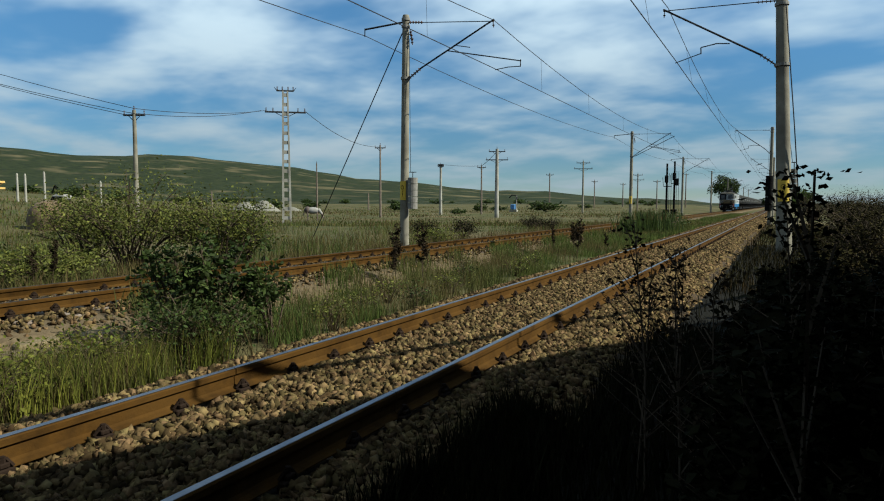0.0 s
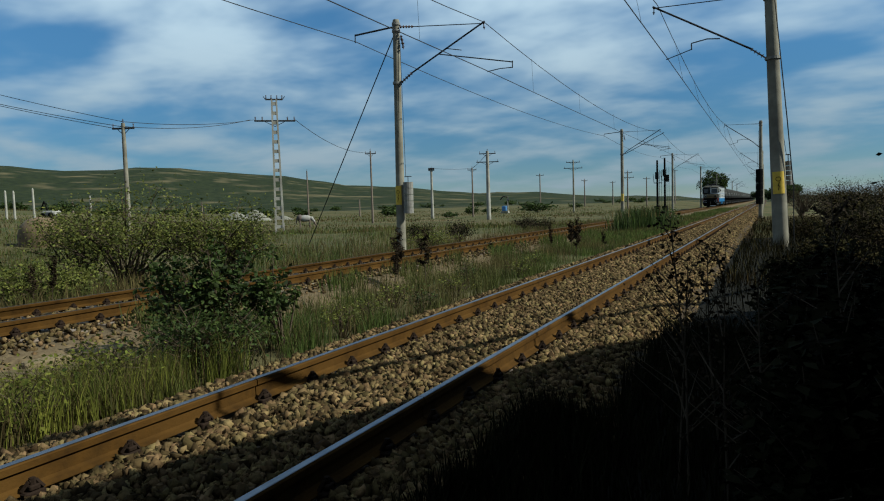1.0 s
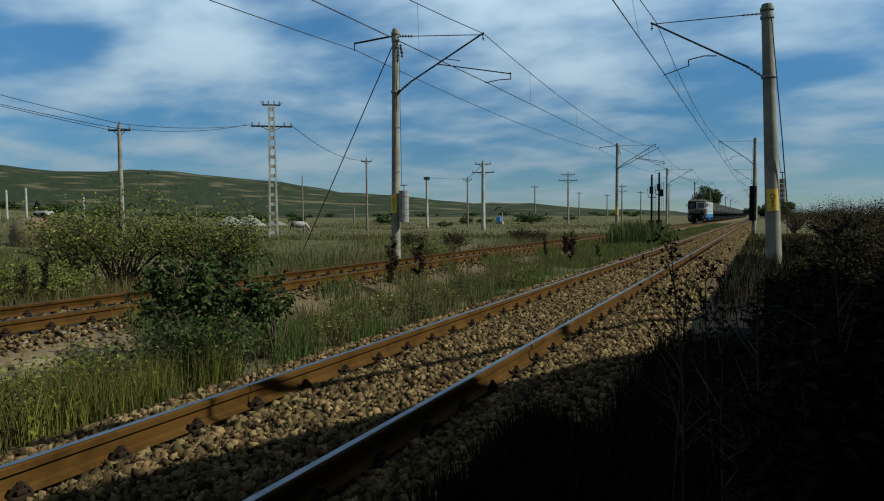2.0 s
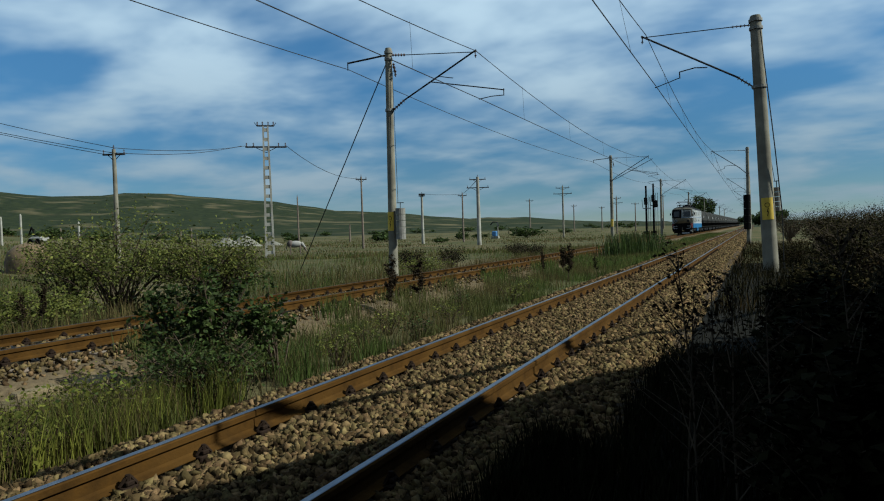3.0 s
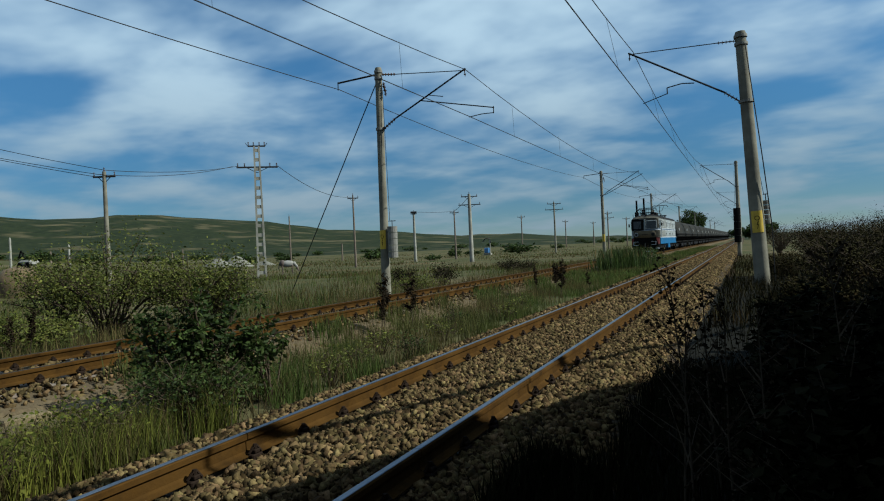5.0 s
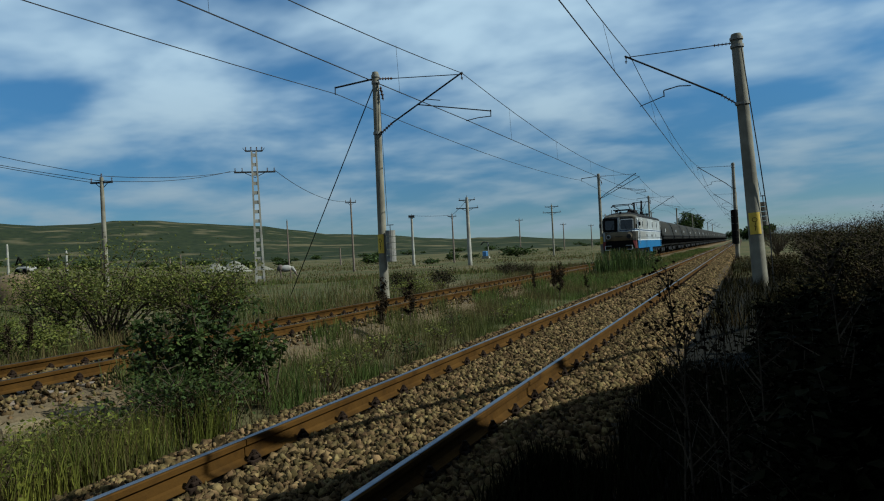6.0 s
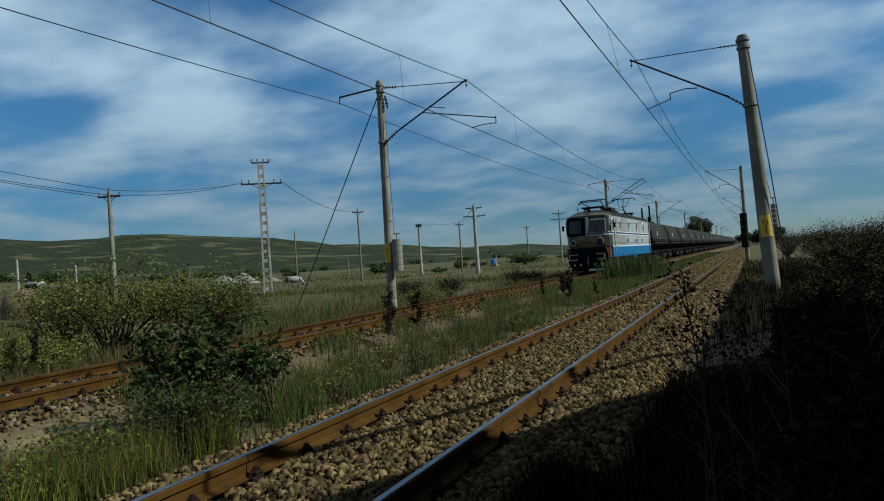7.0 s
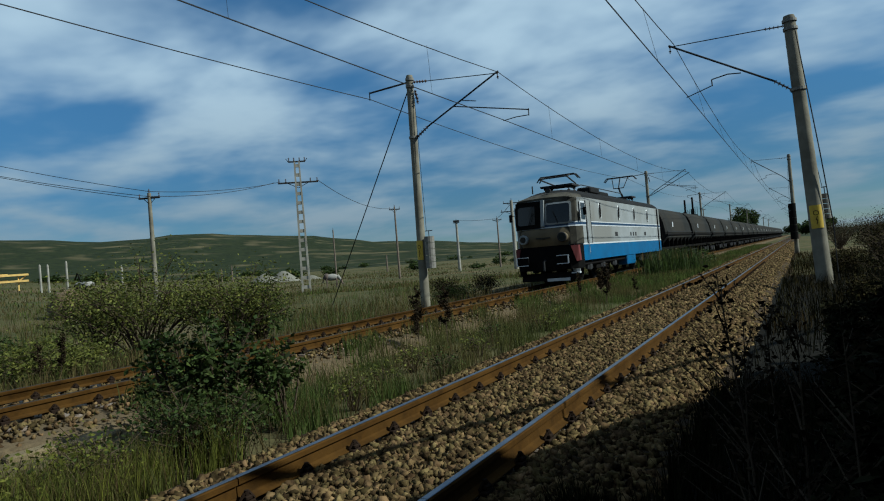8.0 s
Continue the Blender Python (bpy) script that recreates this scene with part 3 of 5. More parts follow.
def lattice_pole(x, y, top):
    b = ground_z(x, y)
    o = thing("power_pole", "tall concrete power pole with ladder-like openings and crossarms", "power pole", "field poles", at=pose(x, y, 0, 0, 0, 38))
    g = Geo()
    h0, h1 = 0.34, 0.2
    for s in (-1, 1):
        g.loft([[(s * h0 + a * 0.09, c * 0.14, b - 0.2) for a, c in ((-1, -1), (1, -1), (1, 1), (-1, 1))], [(s * h1 + a * 0.07, c * 0.1, top) for a, c in ((-1, -1), (1, -1), (1, 1), (-1, 1))]])
    part("shaft", g, M["concrete_w"], o)
    z = b + 0.5
    while z < top:
        w = h0 + (h1 - h0) * (z - b) / (top - b)
        part("rung", Geo().box((0, 0, z), (w * 2 - 0.12, 0.16, 0.3)), M["concrete_w"], o)
        z += 0.85
    za = top - 1.9
    part("crossarm", Geo().box((0, 0, za), (3.6, 0.16, 0.14), bev=0.02).tube((-0.9, 0, za - 0.05), (0, 0, za - 0.5), 0.03, n=5).tube((0.9, 0, za - 0.05), (0, 0, za - 0.5), 0.03, n=5), M["steel"], o, "dark steel crossarm")
    part("top_frame", Geo().box((0, 0, top), (1.5, 0.14, 0.12)).path([(-0.75, 0, top), (-0.95, 0, top + 0.3)], 0.03).path([(0.75, 0, top), (0.95, 0, top + 0.3)], 0.03), M["steel"], o)
    for dx, z in ((-1.7, za), (-1.1, za), (1.1, za), (1.7, za), (-0.7, top), (-0.25, top), (0.25, top), (0.7, top)):
        insulator(o, (dx, 0, z + 0.05), (dx, 0, z + 0.38), 3, 0.09)
    return o


def wood_pole(x, y, top, arms=1, mat_name="wood", w=1.4, r=0.13, crown=False):
    b = ground_z(x, y)
    o = thing("utility_pole", "slim utility pole with crossarm and insulators in the field", "utility pole", "field poles", at=pose(x, y, 0, 0, 0, 25))
    part("shaft", Geo().tube((0, 0, b - 0.3), (0, 0, top), r * 1.25, r * 0.8, n=10), M[mat_name], o, smooth=True)
    for i in range(arms):
        z = top - 0.35 - i * 1.1
        ww = w * (1 + 0.35 * i)
        c = part("crossarm", Geo().box((0, 0, z), (ww, 0.12, 0.12), bev=0.015).tube((-ww * 0.3, 0, z), (0, 0, z - 0.45), 0.025, n=5).tube((ww * 0.3, 0, z), (0, 0, z - 0.45), 0.025, n=5), M["steel"], o)
        for dx in (-0.46, 0.46):
            insulator(o, (ww * dx, 0, z + 0.05), (ww * dx, 0, z + 0.32), 2, 0.07)
    insulator(o, (0, 0, top), (0, 0, top + 0.28), 2, 0.08)
    if crown:
        part("bracket", Geo().box((0, 0, top - 0.1), (1.0, 0.5, 0.3), bev=0.04), M["steel"], o)
    return o


def build_field_poles():
    x, y = at_polar(-39.9, 62)
    lattice_pole(x, y, 11.7)
    x2, y2 = at_polar(-51.4, 50)
    wood_pole(x2, y2, 7.9, 1, "concrete", 1.5, 0.15)
    wire("power_line", [(x - 1.4, y - 1.1, 9.9), (x2, y2, 8.0)], 0.026, "slack power line across the field", 0.3)
    wire("power_line", [(x - 1.7, y - 1.3, 9.9), (x2 - 0.5, y2, 7.75)], 0.026, "slack power line across the field", 0.4)
    wire("power_line", [(x2, y2, 8.0), (x2 - 22, y2 - 12, 15.6)], 0.026, "slack power line across the field", 0.5)
    wire("power_line", [(x2 - 0.5, y2, 7.55), (x2 - 23, y2 - 12, 14.7)], 0.026, "slack power line across the field", 0.5)
    wire("power_line", [(x2 + 0.5, y2, 7.55), (x2 - 21, y2 - 13, 14.2)], 0.026, "slack power line across the field", 0.5)
    x5, y5 = at_polar(-32.1, 86)
    wire("power_line", [(x + 1.4, y + 1.1, 9.9), (x5, y5, 8.9)], 0.026, "slack power line across the field", 0.9)
    xa, ya = at_polar(-26.95, 108)
    xb, yb = at_polar(-23.45, 112)
    wire("power_line", [(xa, ya, 8.0), (xb, yb, 8.0), at_polar(-22.1, 89) + (8.6,)], 0.03, "slack power line across the field", 0.15)
    for az, d, top, arms, mt, w, r, cr in ((-22.1, 89, 8.9, 2, "concrete_w", 2.2, 0.24, False), (-14.9, 128, 9.7, 2, "concrete", 2.6, 0.16, False), (-32.1, 86, 9.1, 1, "wood", 1.4, 0.12, False),
                                          (-26.95, 108, 8.0, 1, "concrete_w", 1.0, 0.2, True), (-23.45, 112, 8.1, 1, "wood", 1.5, 0.13, False), (-37.5, 112, 8.3, 0, "wood", 1.0, 0.12, False),
                                          (-17.7, 160, 8.9, 1, "wood", 1.8, 0.14, False), (-14.0, 205, 8.8, 1, "wood", 1.8, 0.16, False), (-10.5, 160, 8.7, 2, "wood", 2.2, 0.15, False), (-9.0, 205, 8.7, 1, "wood", 2.2, 0.16, False),
                                          (-11.7, 240, 9.0, 1, "wood", 2.0, 0.18, False), (-6.8, 260, 13.0, 1, "wood", 2.0, 0.2, False), (-55.2, 120, 4.2, 0, "wood", 1, 0.16, False), (-46.8, 140, 3.6, 0, "wood", 1, 0.16, False), (-46.0, 150, 4.2, 0, "wood", 1, 0.16, False), (-33.2, 150, 4.0, 0, "wood", 1, 0.16, False)):
        px, py = at_polar(az, d)
        wood_pole(px, py, top, arms, mt, w, r, cr)


# ---- the train ----
def wheel(parent, x, y, r):
    w = part("wheel", Geo().tube((x - 0.065, y, r), (x + 0.065, y, r), r, n=20), M["grime"], parent, smooth=True)
    part("hub", Geo().tube((x - 0.12, y, r), (x + 0.12, y, r), 0.13, n=10), M["steel"], w)
    part("tyre", Geo().tube((x - 0.068, y, r), (x + 0.068, y, r), r * 0.999, r * 0.999, n=20, cap=False), M["steel"], w)


def bogie(o, y, axles, r, w=1.0):
    L = axles[-1] - axles[0] + 1.5
    b = part("bogie", Geo().box((0, y, r + 0.12), (w * 1.2, L * 0.6, 0.3)), M["grime"], o, "dark grimy bogie frame")
    for s in (-1, 1):
        part("side_frame", Geo().box((s * (w + 0.12), y, r + 0.14), (0.14, L, 0.26), bev=0.04).box((s * (w + 0.14), y, r - 0.06), (0.12, L * 0.35, 0.22), bev=0.04), M["grime"], b)
        for a in axles:
            part("axle_box", Geo().box((s * (w + 0.2), y + a, r), (0.18, 0.34, 0.34), bev=0.05), M["steel"], b)
            for k in (-0.3, 0.3):
                part("spring", Geo().tube((s * (w + 0.18), y + a + k, r - 0.1), (s * (w + 0.18), y + a + k, r + 0.28), 0.09, n=8), M["steel"], b)
    for a in axles:
        for s in (-1, 1):
            wheel(b, s * 0.75, y + a, r)
        


def pantograph(o, y, up):
    h = 1.25 if up else 0.45
    p = part("pantograph", Geo().box((0, y, 4.36), (1.5, 1.1, 0.08)).box((0.55, y, 4.3), (0.12, 0.9, 0.1)).box((-0.55, y, 4.3), (0.12, 0.9, 0.1)), M["steel"], o, "raised dark pantograph" if up else "folded dark pantograph")
    z = 4.4
    if up:
        part("arm", Geo().tube((0, y + 0.4, z), (0, y - 0.5, z + 0.55), 0.05, n=6).tube((0, y - 0.5, z + 0.55), (0, y + 0.1, z + h), 0.035, n=6), M["steel"], p)
        part("arm", Geo().tube((0.3, y - 0.5, z + 0.55), (0.5, y + 0.1, z + h), 0.025, n=5).tube((-0.3, y - 0.5, z + 0.55), (-0.5, y + 0.1, z + h), 0.025, n=5).tube((-0.3, y - 0.5, z + 0.55), (0.3, y - 0.5, z + 0.55), 0.03, n=5), M["steel"], p)
    else:
        part("arm", Geo().tube((0.5, y + 0.9, z + 0.1), (0.65, y - 0.9, z + 0.3), 0.035, n=6).tube((-0.5, y + 0.9, z + 0.1), (-0.65, y - 0.9, z + 0.3), 0.035, n=6), M["steel"], p)
        part("arm", Geo().tube((0.65, y - 0.9, z + 0.3), (0.6, y - 0.1, z + h), 0.03, n=6).tube((-0.65, y - 0.9, z + 0.3), (-0.6, y - 0.1, z + h), 0.03, n=6).tube((-.65, y - .9, z + .3), (.65, y - .9, z + .3), .03, n=5), M["steel"], p)
    for dy in (-0.16, 0.16):
        yy = y + dy + (0.1 if up else -0.1)
        part("collector_strip", Geo().path([(-0.98, yy, z + h - 0.22), (-0.8, yy, z + h), (0.8, yy, z + h), (0.98, yy, z + h - 0.22)], 0.03), M["steel"], p)
    for sx in (-0.55, 0.55):
        for sy in (-0.4, 0.4):
            insulator(p, (sx, y + sy, 4.1), (sx, y + sy, 4.36), 3, 0.09)


def locomotive():
    """Electric locomotive; front at y = 0 facing -y, rail top at z = 0."""
    o = thing("locomotive", "grey and blue electric locomotive with tan nose, heavy with grime", "locomotive")
    L = 18.9

    def shell(z0, z1, extra=0.0, rake=0.0):
        """A ring-shaped body band from z0 to z1 with rounded cab corners at both ends."""
        def plan(z):
            k = max(0, z - 2.35) * rake
            pts = []
            w = 1.48 + extra
            for end in (0, 1):
                a = [(-w, 1.25), (-w + 0.04, 0.55), (-w + 0.17, 0.2 + k), (-w + 0.42, 0.03 - extra + k), (0, -0.06 - extra + k), (w - 0.42, 0.03 - extra + k), (w - 0.17, 0.2 + k), (w - 0.04, 0.55), (w, 1.25)]
                if end:
                    a = [(-x, L - y) for x, y in a]
                pts += a
            return [(x, y, z) for x, y in pts]
        return Geo().loft([plan(z0), plan(z1)])

    body = part("body", shell(1.62, 2.42), M["loco_grey"], o, "light grey body side panels")
    part("blue_band", shell(0.92, 1.60, 0.004), M["loco_blue"], body, "bright blue lower band")
    part("white_line", shell(1.595, 1.655, 0.012), M["loco_white"], body)
    # upper body with raked windscreens
    up = shell(2.42, 3.62, 0.0, 0.16)
    part("upper_body", up, M["loco_grey"], body)
    part("white_line", shell(2.40, 2.45, 0.01), M["loco_white"], body)
    part("navy_line", shell(2.45, 2.56, 0.011, 0.16), M["loco_navy"], body)
    part("white_line", shell(2.56, 2.60, 0.012, 0.16), M["loco_white"], body)
    rings = []
    for y, w, h in ((0.18, 1.2, 0.1), (0.45, 1.34, 0.22), (1.0, 1.45, 0.34), (1.6, 1.46, 0.5), (L - 1.6, 1.46, 0.5), (L - 1.0, 1.45, 0.34), (L - 0.45, 1.34, 0.22), (L - 0.18, 1.2, 0.1)):
        rings.append([(w * math.cos(a), y, 3.62 + h * math.sin(a) ** 0.8) for a in np.linspace(0, math.pi, 13)])
    part("roof", Geo().loft(rings[2:-2]), M["loco_roof"], o, "dark grimy curved roof", smooth=True)
    part("cab_roof", Geo().loft(rings[:3]), M["loco_front"], o, "pale cab roof edge", smooth=True)
    part("cab_roof", Geo().loft(rings[-3:]), M["loco_grey"], o, "pale cab roof edge", smooth=True)
    # nose: bulging tan panel
    nr = []
    for z, d in ((1.64, 0.10), (1.8, 0.17), (2.05, 0.2), (2.25, 0.15), (2.38, 0.08)):
        nr.append([(x, 0.0 - d * (1 - (x / 1.3) ** 4) + 0.06 * abs(x) ** 3, z) for x in np.linspace(-1.2, 1.2, 13)] + [(x, 0.12, z) for x in np.linspace(1.2, -1.2, 5)])
    nose = part("nose", Geo().loft(nr), M["loco_tan"], o, "grimy tan bulging nose panel", smooth=True)
    part("emblem", Geo().loft([[(x, -0.235, z + d) for x, d in ((-0.34, 0), (0, -0.05), (0.34, 0), (0.3, 0.05), (0, 0.03), (-0.3, 0.05))] for z in (1.98,)] + [[(x, -0.19, 1.98 + d) for x, d in ((-0.34, 0), (0, -0.05), (0.34, 0), (0.3, 0.05), (0, 0.03), (-0.3, 0.05))]]), M["loco_front"], nose, "dull winged badge shape")
    # windscreens with frames
    for s in (-1, 1):
        c = Vector((s * 0.66, -0.02, 3.0))

        def pane(w, h, y0, y1):
            pts = [(-w, -h), (w, -h), (w, h), (-w, h)]
            e = 0.09
            out = []
            for (x, z), (dx, dz) in zip(pts, ((1, 1), (-1, 1), (-1, -1), (1, -1))):
                for k in ((0, 1), (0.3, 0.3), (1, 0)) if (dx * dz > 0) else ((1, 0), (0.3, 0.3), (0, 1)):
                    out.append((x + dx * e * k[0], z + dz * e * k[1]))
            return [[(c.x + x, y + (c.z + z - 2.35) * 0.16 + 0.02 + 0.03 * abs(c.x + x), c.z + z) for x, z in out] for y in (y0, y1)]
        ws = part("windscreen", Geo().loft(pane(0.50, 0.40, -0.115, 0.05)), M["glass"], o, "dark reflecting windscreen")
        fr = Geo()
        a, b = pane(0.58, 0.47, -0.105, 0.05)[0], pane(0.50, 0.40, -0.13, 0.05)[0]
        fr.loft([a, b], caps=False)
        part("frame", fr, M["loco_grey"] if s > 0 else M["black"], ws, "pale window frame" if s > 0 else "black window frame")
        part("wiper", Geo().tube((s * 0.66, -0.1, 2.56), (s * 0.45, -0.04, 3.1), 0.012, n=5), M["black"], ws)
        # cab side window, door, mirror
        sw = part("side_window", Geo().box((s * 1.475, 0.86, 3.02), (0.05, 0.6, 0.74), bev=0.02), M["glass"], o)
        part("frame", Geo().box((s * 1.473, 0.86, 3.02), (0.03, 0.72, 0.86), bev=0.01), M["loco_white"], sw)
        d = part("cab_door", Geo().box((s * 1.487, 1.62, 2.56), (0.03, 0.6, 1.86), bev=0.01), M["loco_grey"], o)
        part("door_recess", Geo().box((s * 1.49, 1.27, 2.56), (0.035, 0.09, 1.86)).box((s * 1.49, 1.95, 2.56), (0.035, 0.05, 1.86)), M["black"], d, "black door gap")
        part("handrail", Geo().tube((s * 1.55, 1.27, 1.2), (s * 1.55, 1.27, 2.7), 0.014, n=5), M["loco_white"], d)
        part("door_recess", Geo().box((s * 1.49, L - 1.5, 2.3), (0.035, 0.3, 2.6)), M["black"], d, "black door gap")
        part("mirror", Geo().box((s * 1.68, 0.5, 3.0), (0.14, 0.08, 0.34), bev=0.02).tube((s * 1.46, 0.55, 3.1), (s * 1.66, 0.5, 3.1), 0.015, n=5), M["black"], o)
        # headlamps
        hx, hz = s * 0.86, 1.98
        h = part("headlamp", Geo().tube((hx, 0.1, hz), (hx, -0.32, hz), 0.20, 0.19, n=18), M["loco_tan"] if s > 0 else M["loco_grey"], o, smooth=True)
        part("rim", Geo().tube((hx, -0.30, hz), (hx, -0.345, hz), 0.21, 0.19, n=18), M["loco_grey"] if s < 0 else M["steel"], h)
        part("lens", Geo().tube((hx, -0.33, hz), (hx, -0.352, hz), 0.13, n=16), M["glass"], h)
        # buffers with pale rims
        bx = s * 0.875
        bf = part("buffer", Geo().tube((bx, 0.1, 1.05), (bx, -0.42, 1.05), 0.11, n=12), M["black"], o)
        part("buffer_head", Geo().box((bx, -0.5, 1.05), (0.56, 0.05, 0.36), bev=0.02), M["black"], bf)
        part("rim", Geo().box((bx + s * 0.25, -0.53, 1.05), (0.05, 0.02, 0.36)).box((bx, -0.53, 1.22), (0.5, 0.02, 0.03)).box((bx, -0.53, 0.88), (0.5, 0.02, 0.03)), M["loco_white"], bf, "white-painted buffer edge")
        part("corner_panel", Geo().loft([[(s * 1.12, -0.05, 1.6), (s * 1.4, 0.1, 1.6), (s * 1.42, 0.16, 0.95), (s * 1.3, 0.05, 0.92)], [(s * 1.12, 0.3, 1.6), (s * 1.4, 0.4, 1.6), (s * 1.42, 0.4, 0.95), (s * 1.3, 0.3, 0.92)]]), M["red"], o, "faded red corner panel")
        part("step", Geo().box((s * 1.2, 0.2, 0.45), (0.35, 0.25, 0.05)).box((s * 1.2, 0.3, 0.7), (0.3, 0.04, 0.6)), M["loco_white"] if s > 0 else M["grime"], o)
        for k in range(4):
            y = 3.6 + k * 3.55
            pw = part("porthole", Geo().loft([[(s * 1.484 + dx, y + 0.17 * math.cos(a), 3.1 + 0.36 * math.sin(a)) for a in np.linspace(0, 2 * math.pi, 17)[:-1]] for dx in (-0.01 * s, 0.016 * s)]), M["black"], o, "tall oval window")
            part("rim", Geo().path([(s * 1.49, y + 0.19 * math.cos(a), 3.1 + 0.38 * math.sin(a)) for a in np.linspace(0, 2 * math.pi, 17)], 0.014, 4), M["galv"], pw)
        for k, (y, w) in enumerate(((6.4, 0.5), (9.6, 0.22), (10.2, 0.22), (10.8, 0.26), (13.3, 0.45))):
            part("marking", Geo().box((s * 1.488, y, 2.03), (0.012, w, 0.2)), M["steel"], body, "dark lettering bar")
        part("battery_box", Geo().box((s * 1.2, L / 2, 0.72), (0.5, 2.0, 0.62), bev=0.04), M["loco_blue"], o, "blue equipment box")
    fw = [(-1.485, 0.6), (-1.46, 0.5), (-1.33, 0.16), (-1.07, -0.02), (0, -0.10), (1.07, -0.02), (1.33, 0.16), (1.46, 0.5), (1.485, 0.6)]
    fw = fw + [(x * 0.93, y + 0.12) for x, y in reversed(fw)]
    part("front_apron", Geo().loft([[(x, y, z) for x, y in fw] for z in (0.62, 1.64)]), M["black"], o, "black grimy front apron")
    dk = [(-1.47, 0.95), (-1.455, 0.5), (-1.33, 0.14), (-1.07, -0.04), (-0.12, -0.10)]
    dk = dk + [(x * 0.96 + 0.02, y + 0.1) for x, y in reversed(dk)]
    part("dark_surround", Geo().loft([[(x, y + max(0, z - 2.35) * 0.16, z) for x, y in dk] for z in (2.42, 3.6)]), M["black"], o, "black left half of the cab front")
    ft = [(-1.12, 0.0), (0, -0.085), (1.12, 0.0), (1.36, 0.15), (1.47, 0.5), (1.487, 0.72)]
    ft = ft + [(x * 0.95, y + 0.12) for x, y in reversed(ft)]
    part("cab_front", Geo().loft([[(x, y, z) for x, y in ft] for z in (1.66, 2.40)]), M["loco_front"], o, "grimy cab front with its shade painted in")
    fu = [(0.05, -0.09), (1.07, -0.02), (1.335, 0.15), (1.455, 0.5)]
    fu = fu + [(x * 0.95, y + 0.1) for x, y in reversed(fu)]
    part("cab_front", Geo().loft([[(x, y + max(0, z - 2.35) * 0.16, z) for x, y in fu] for z in (2.62, 3.61)]), M["loco_front"], o, "grimy cab front with its shade painted in")
    part("windscreen_pillar", Geo().box((0, -0.03, 3.05), (0.14, 0.12, 1.15), rx=-0.16), M["loco_grey"], o)
    part("coupling", Geo().path([(0, 0, 1.05), (0, -0.35, 1.0), (0, -0.36, 0.6)], 0.05), M["steel"], o)
    part("snowplough", Geo().loft([[(-1.2, 0.1, 0.16), (1.2, 0.1, 0.16), (1.2, 0.15, 0.5), (-1.2, 0.15, 0.5)], [(-1.2, 0.25, 0.16), (1.2, 0.25, 0.16), (1.2, 0.2, 0.5), (-1.2, 0.2, 0.5)]]), M["grime"], o)
    part("guard_edge", Geo().box((0.45, 0.08, 0.2), (1.0, 0.06, 0.12)), M["loco_white"], o, "white-painted guard edge")
    part("underframe", Geo().box((0, L / 2, 0.82), (2.7, L - 0.6, 0.26), bev=0.05), M["grime"], o)
    for y in (4.2, L - 4.2):
        bogie(o, y, (-2.2, 0, 2.2), 0.62, 1.05)
    pantograph(o, 2.6, False)
    pantograph(o, L - 4.4, True)
    part("roof_walk", Geo().box((0, L / 2, 4.16), (1.0, 9, 0.1)).box((0.3, 6.2, 4.3), (0.7, 1.6, 0.3), bev=0.05).box((-0.2, 9.5, 4.3), (0.9, 1.8, 0.28), bev=0.05), M["loco_roof"], o)
    part("horn", Geo().tube((-0.7, 0.9, 4.0), (-0.7, 0.9, 4.35), 0.03, n=6).tube((0.1, 0.9, 4.05), (0.1, 0.6, 4.05), 0.06, 0.12, n=8), M["steel"], o)
    part("bus_bar", Geo().path([(0.3, 3.8, 4.35), (0.3, 5, 4.55), (0.3, L - 5.5, 4.55), (0.2, L - 4.6, 4.35)], 0.025), M["steel"], o)
    return o


def wagon():
    """Covered hopper wagon, 12.6 m body, front end at y = 0."""
    o = thing("hopper_wagon", "dark grey covered hopper wagon with ribbed sides", "freight wagon", "freight wagons")
    W = 12.2
    prof = [(0.95, 1.15), (1.5, 1.75), (1.5, 2.15), (1.36, 2.9), (1.12, 3.5), (0.75, 3.85), (0.0, 3.98)]
    prof = prof + [(-x, z) for x, z in reversed(prof[:-1])]
    ys = (0.25, 0.6, W - 0.6, W - 0.25)
    sc = (0.93, 1, 1, 0.93)
    hull = part("hopper", Geo().loft([[(x * k, y, 1.15 + (z - 1.15) * (0.985 if k < 1 else 1)) for x, z in prof] for y, k in zip(ys, sc)]), M["wagon"], o)
    for s in (-1, 1):
        part("sill", Geo().box((s * 1.5, W / 2, 1.95), (0.1, W - 0.5, 0.16), bev=0.02), M["grime"], hull)
        part("side_rail", Geo().tube((s * 1.53, 0.4, 2.15), (s * 1.53, W - 0.4, 2.15), 0.03, n=5), M["steel"], hull)
        for k in range(7):
            y = 0.7 + k * (W - 1.4) / 6
            part("rib", Geo().box((s * 1.25, y, 1.45), (0.5, 0.07, 0.7)), M["grime"], hull)
        part("data_panel", Geo().box((s * 1.42, 3.2, 2.62), (0.03, 0.34, 0.5)), M["loco_white"], hull, "small pale data plate")
    part("chassis", Geo().box((0, W / 2, 1.0), (1.9, W + 0.2, 0.22), bev=0.03), M["grime"], o)
    for y in (0, W):
        for x in (-0.875, 0.875):
            part("buffer", Geo().tube((x, y, 1.05), (x, y + (-0.45 if y == 0 else 0.45), 1.05), 0.14, n=10), M["grime"], o)
        part("end_ladder", Geo().box((1.0, y + (0.1 if y == 0 else -0.1), 2.2), (0.4, 0.05, 2.0)), M["grime"], o)
    for y in (2.0, W - 2.0):
        bogie(o, y, (-0.9, 0.9), 0.46, 0.95)
    return o


TRAIN = []


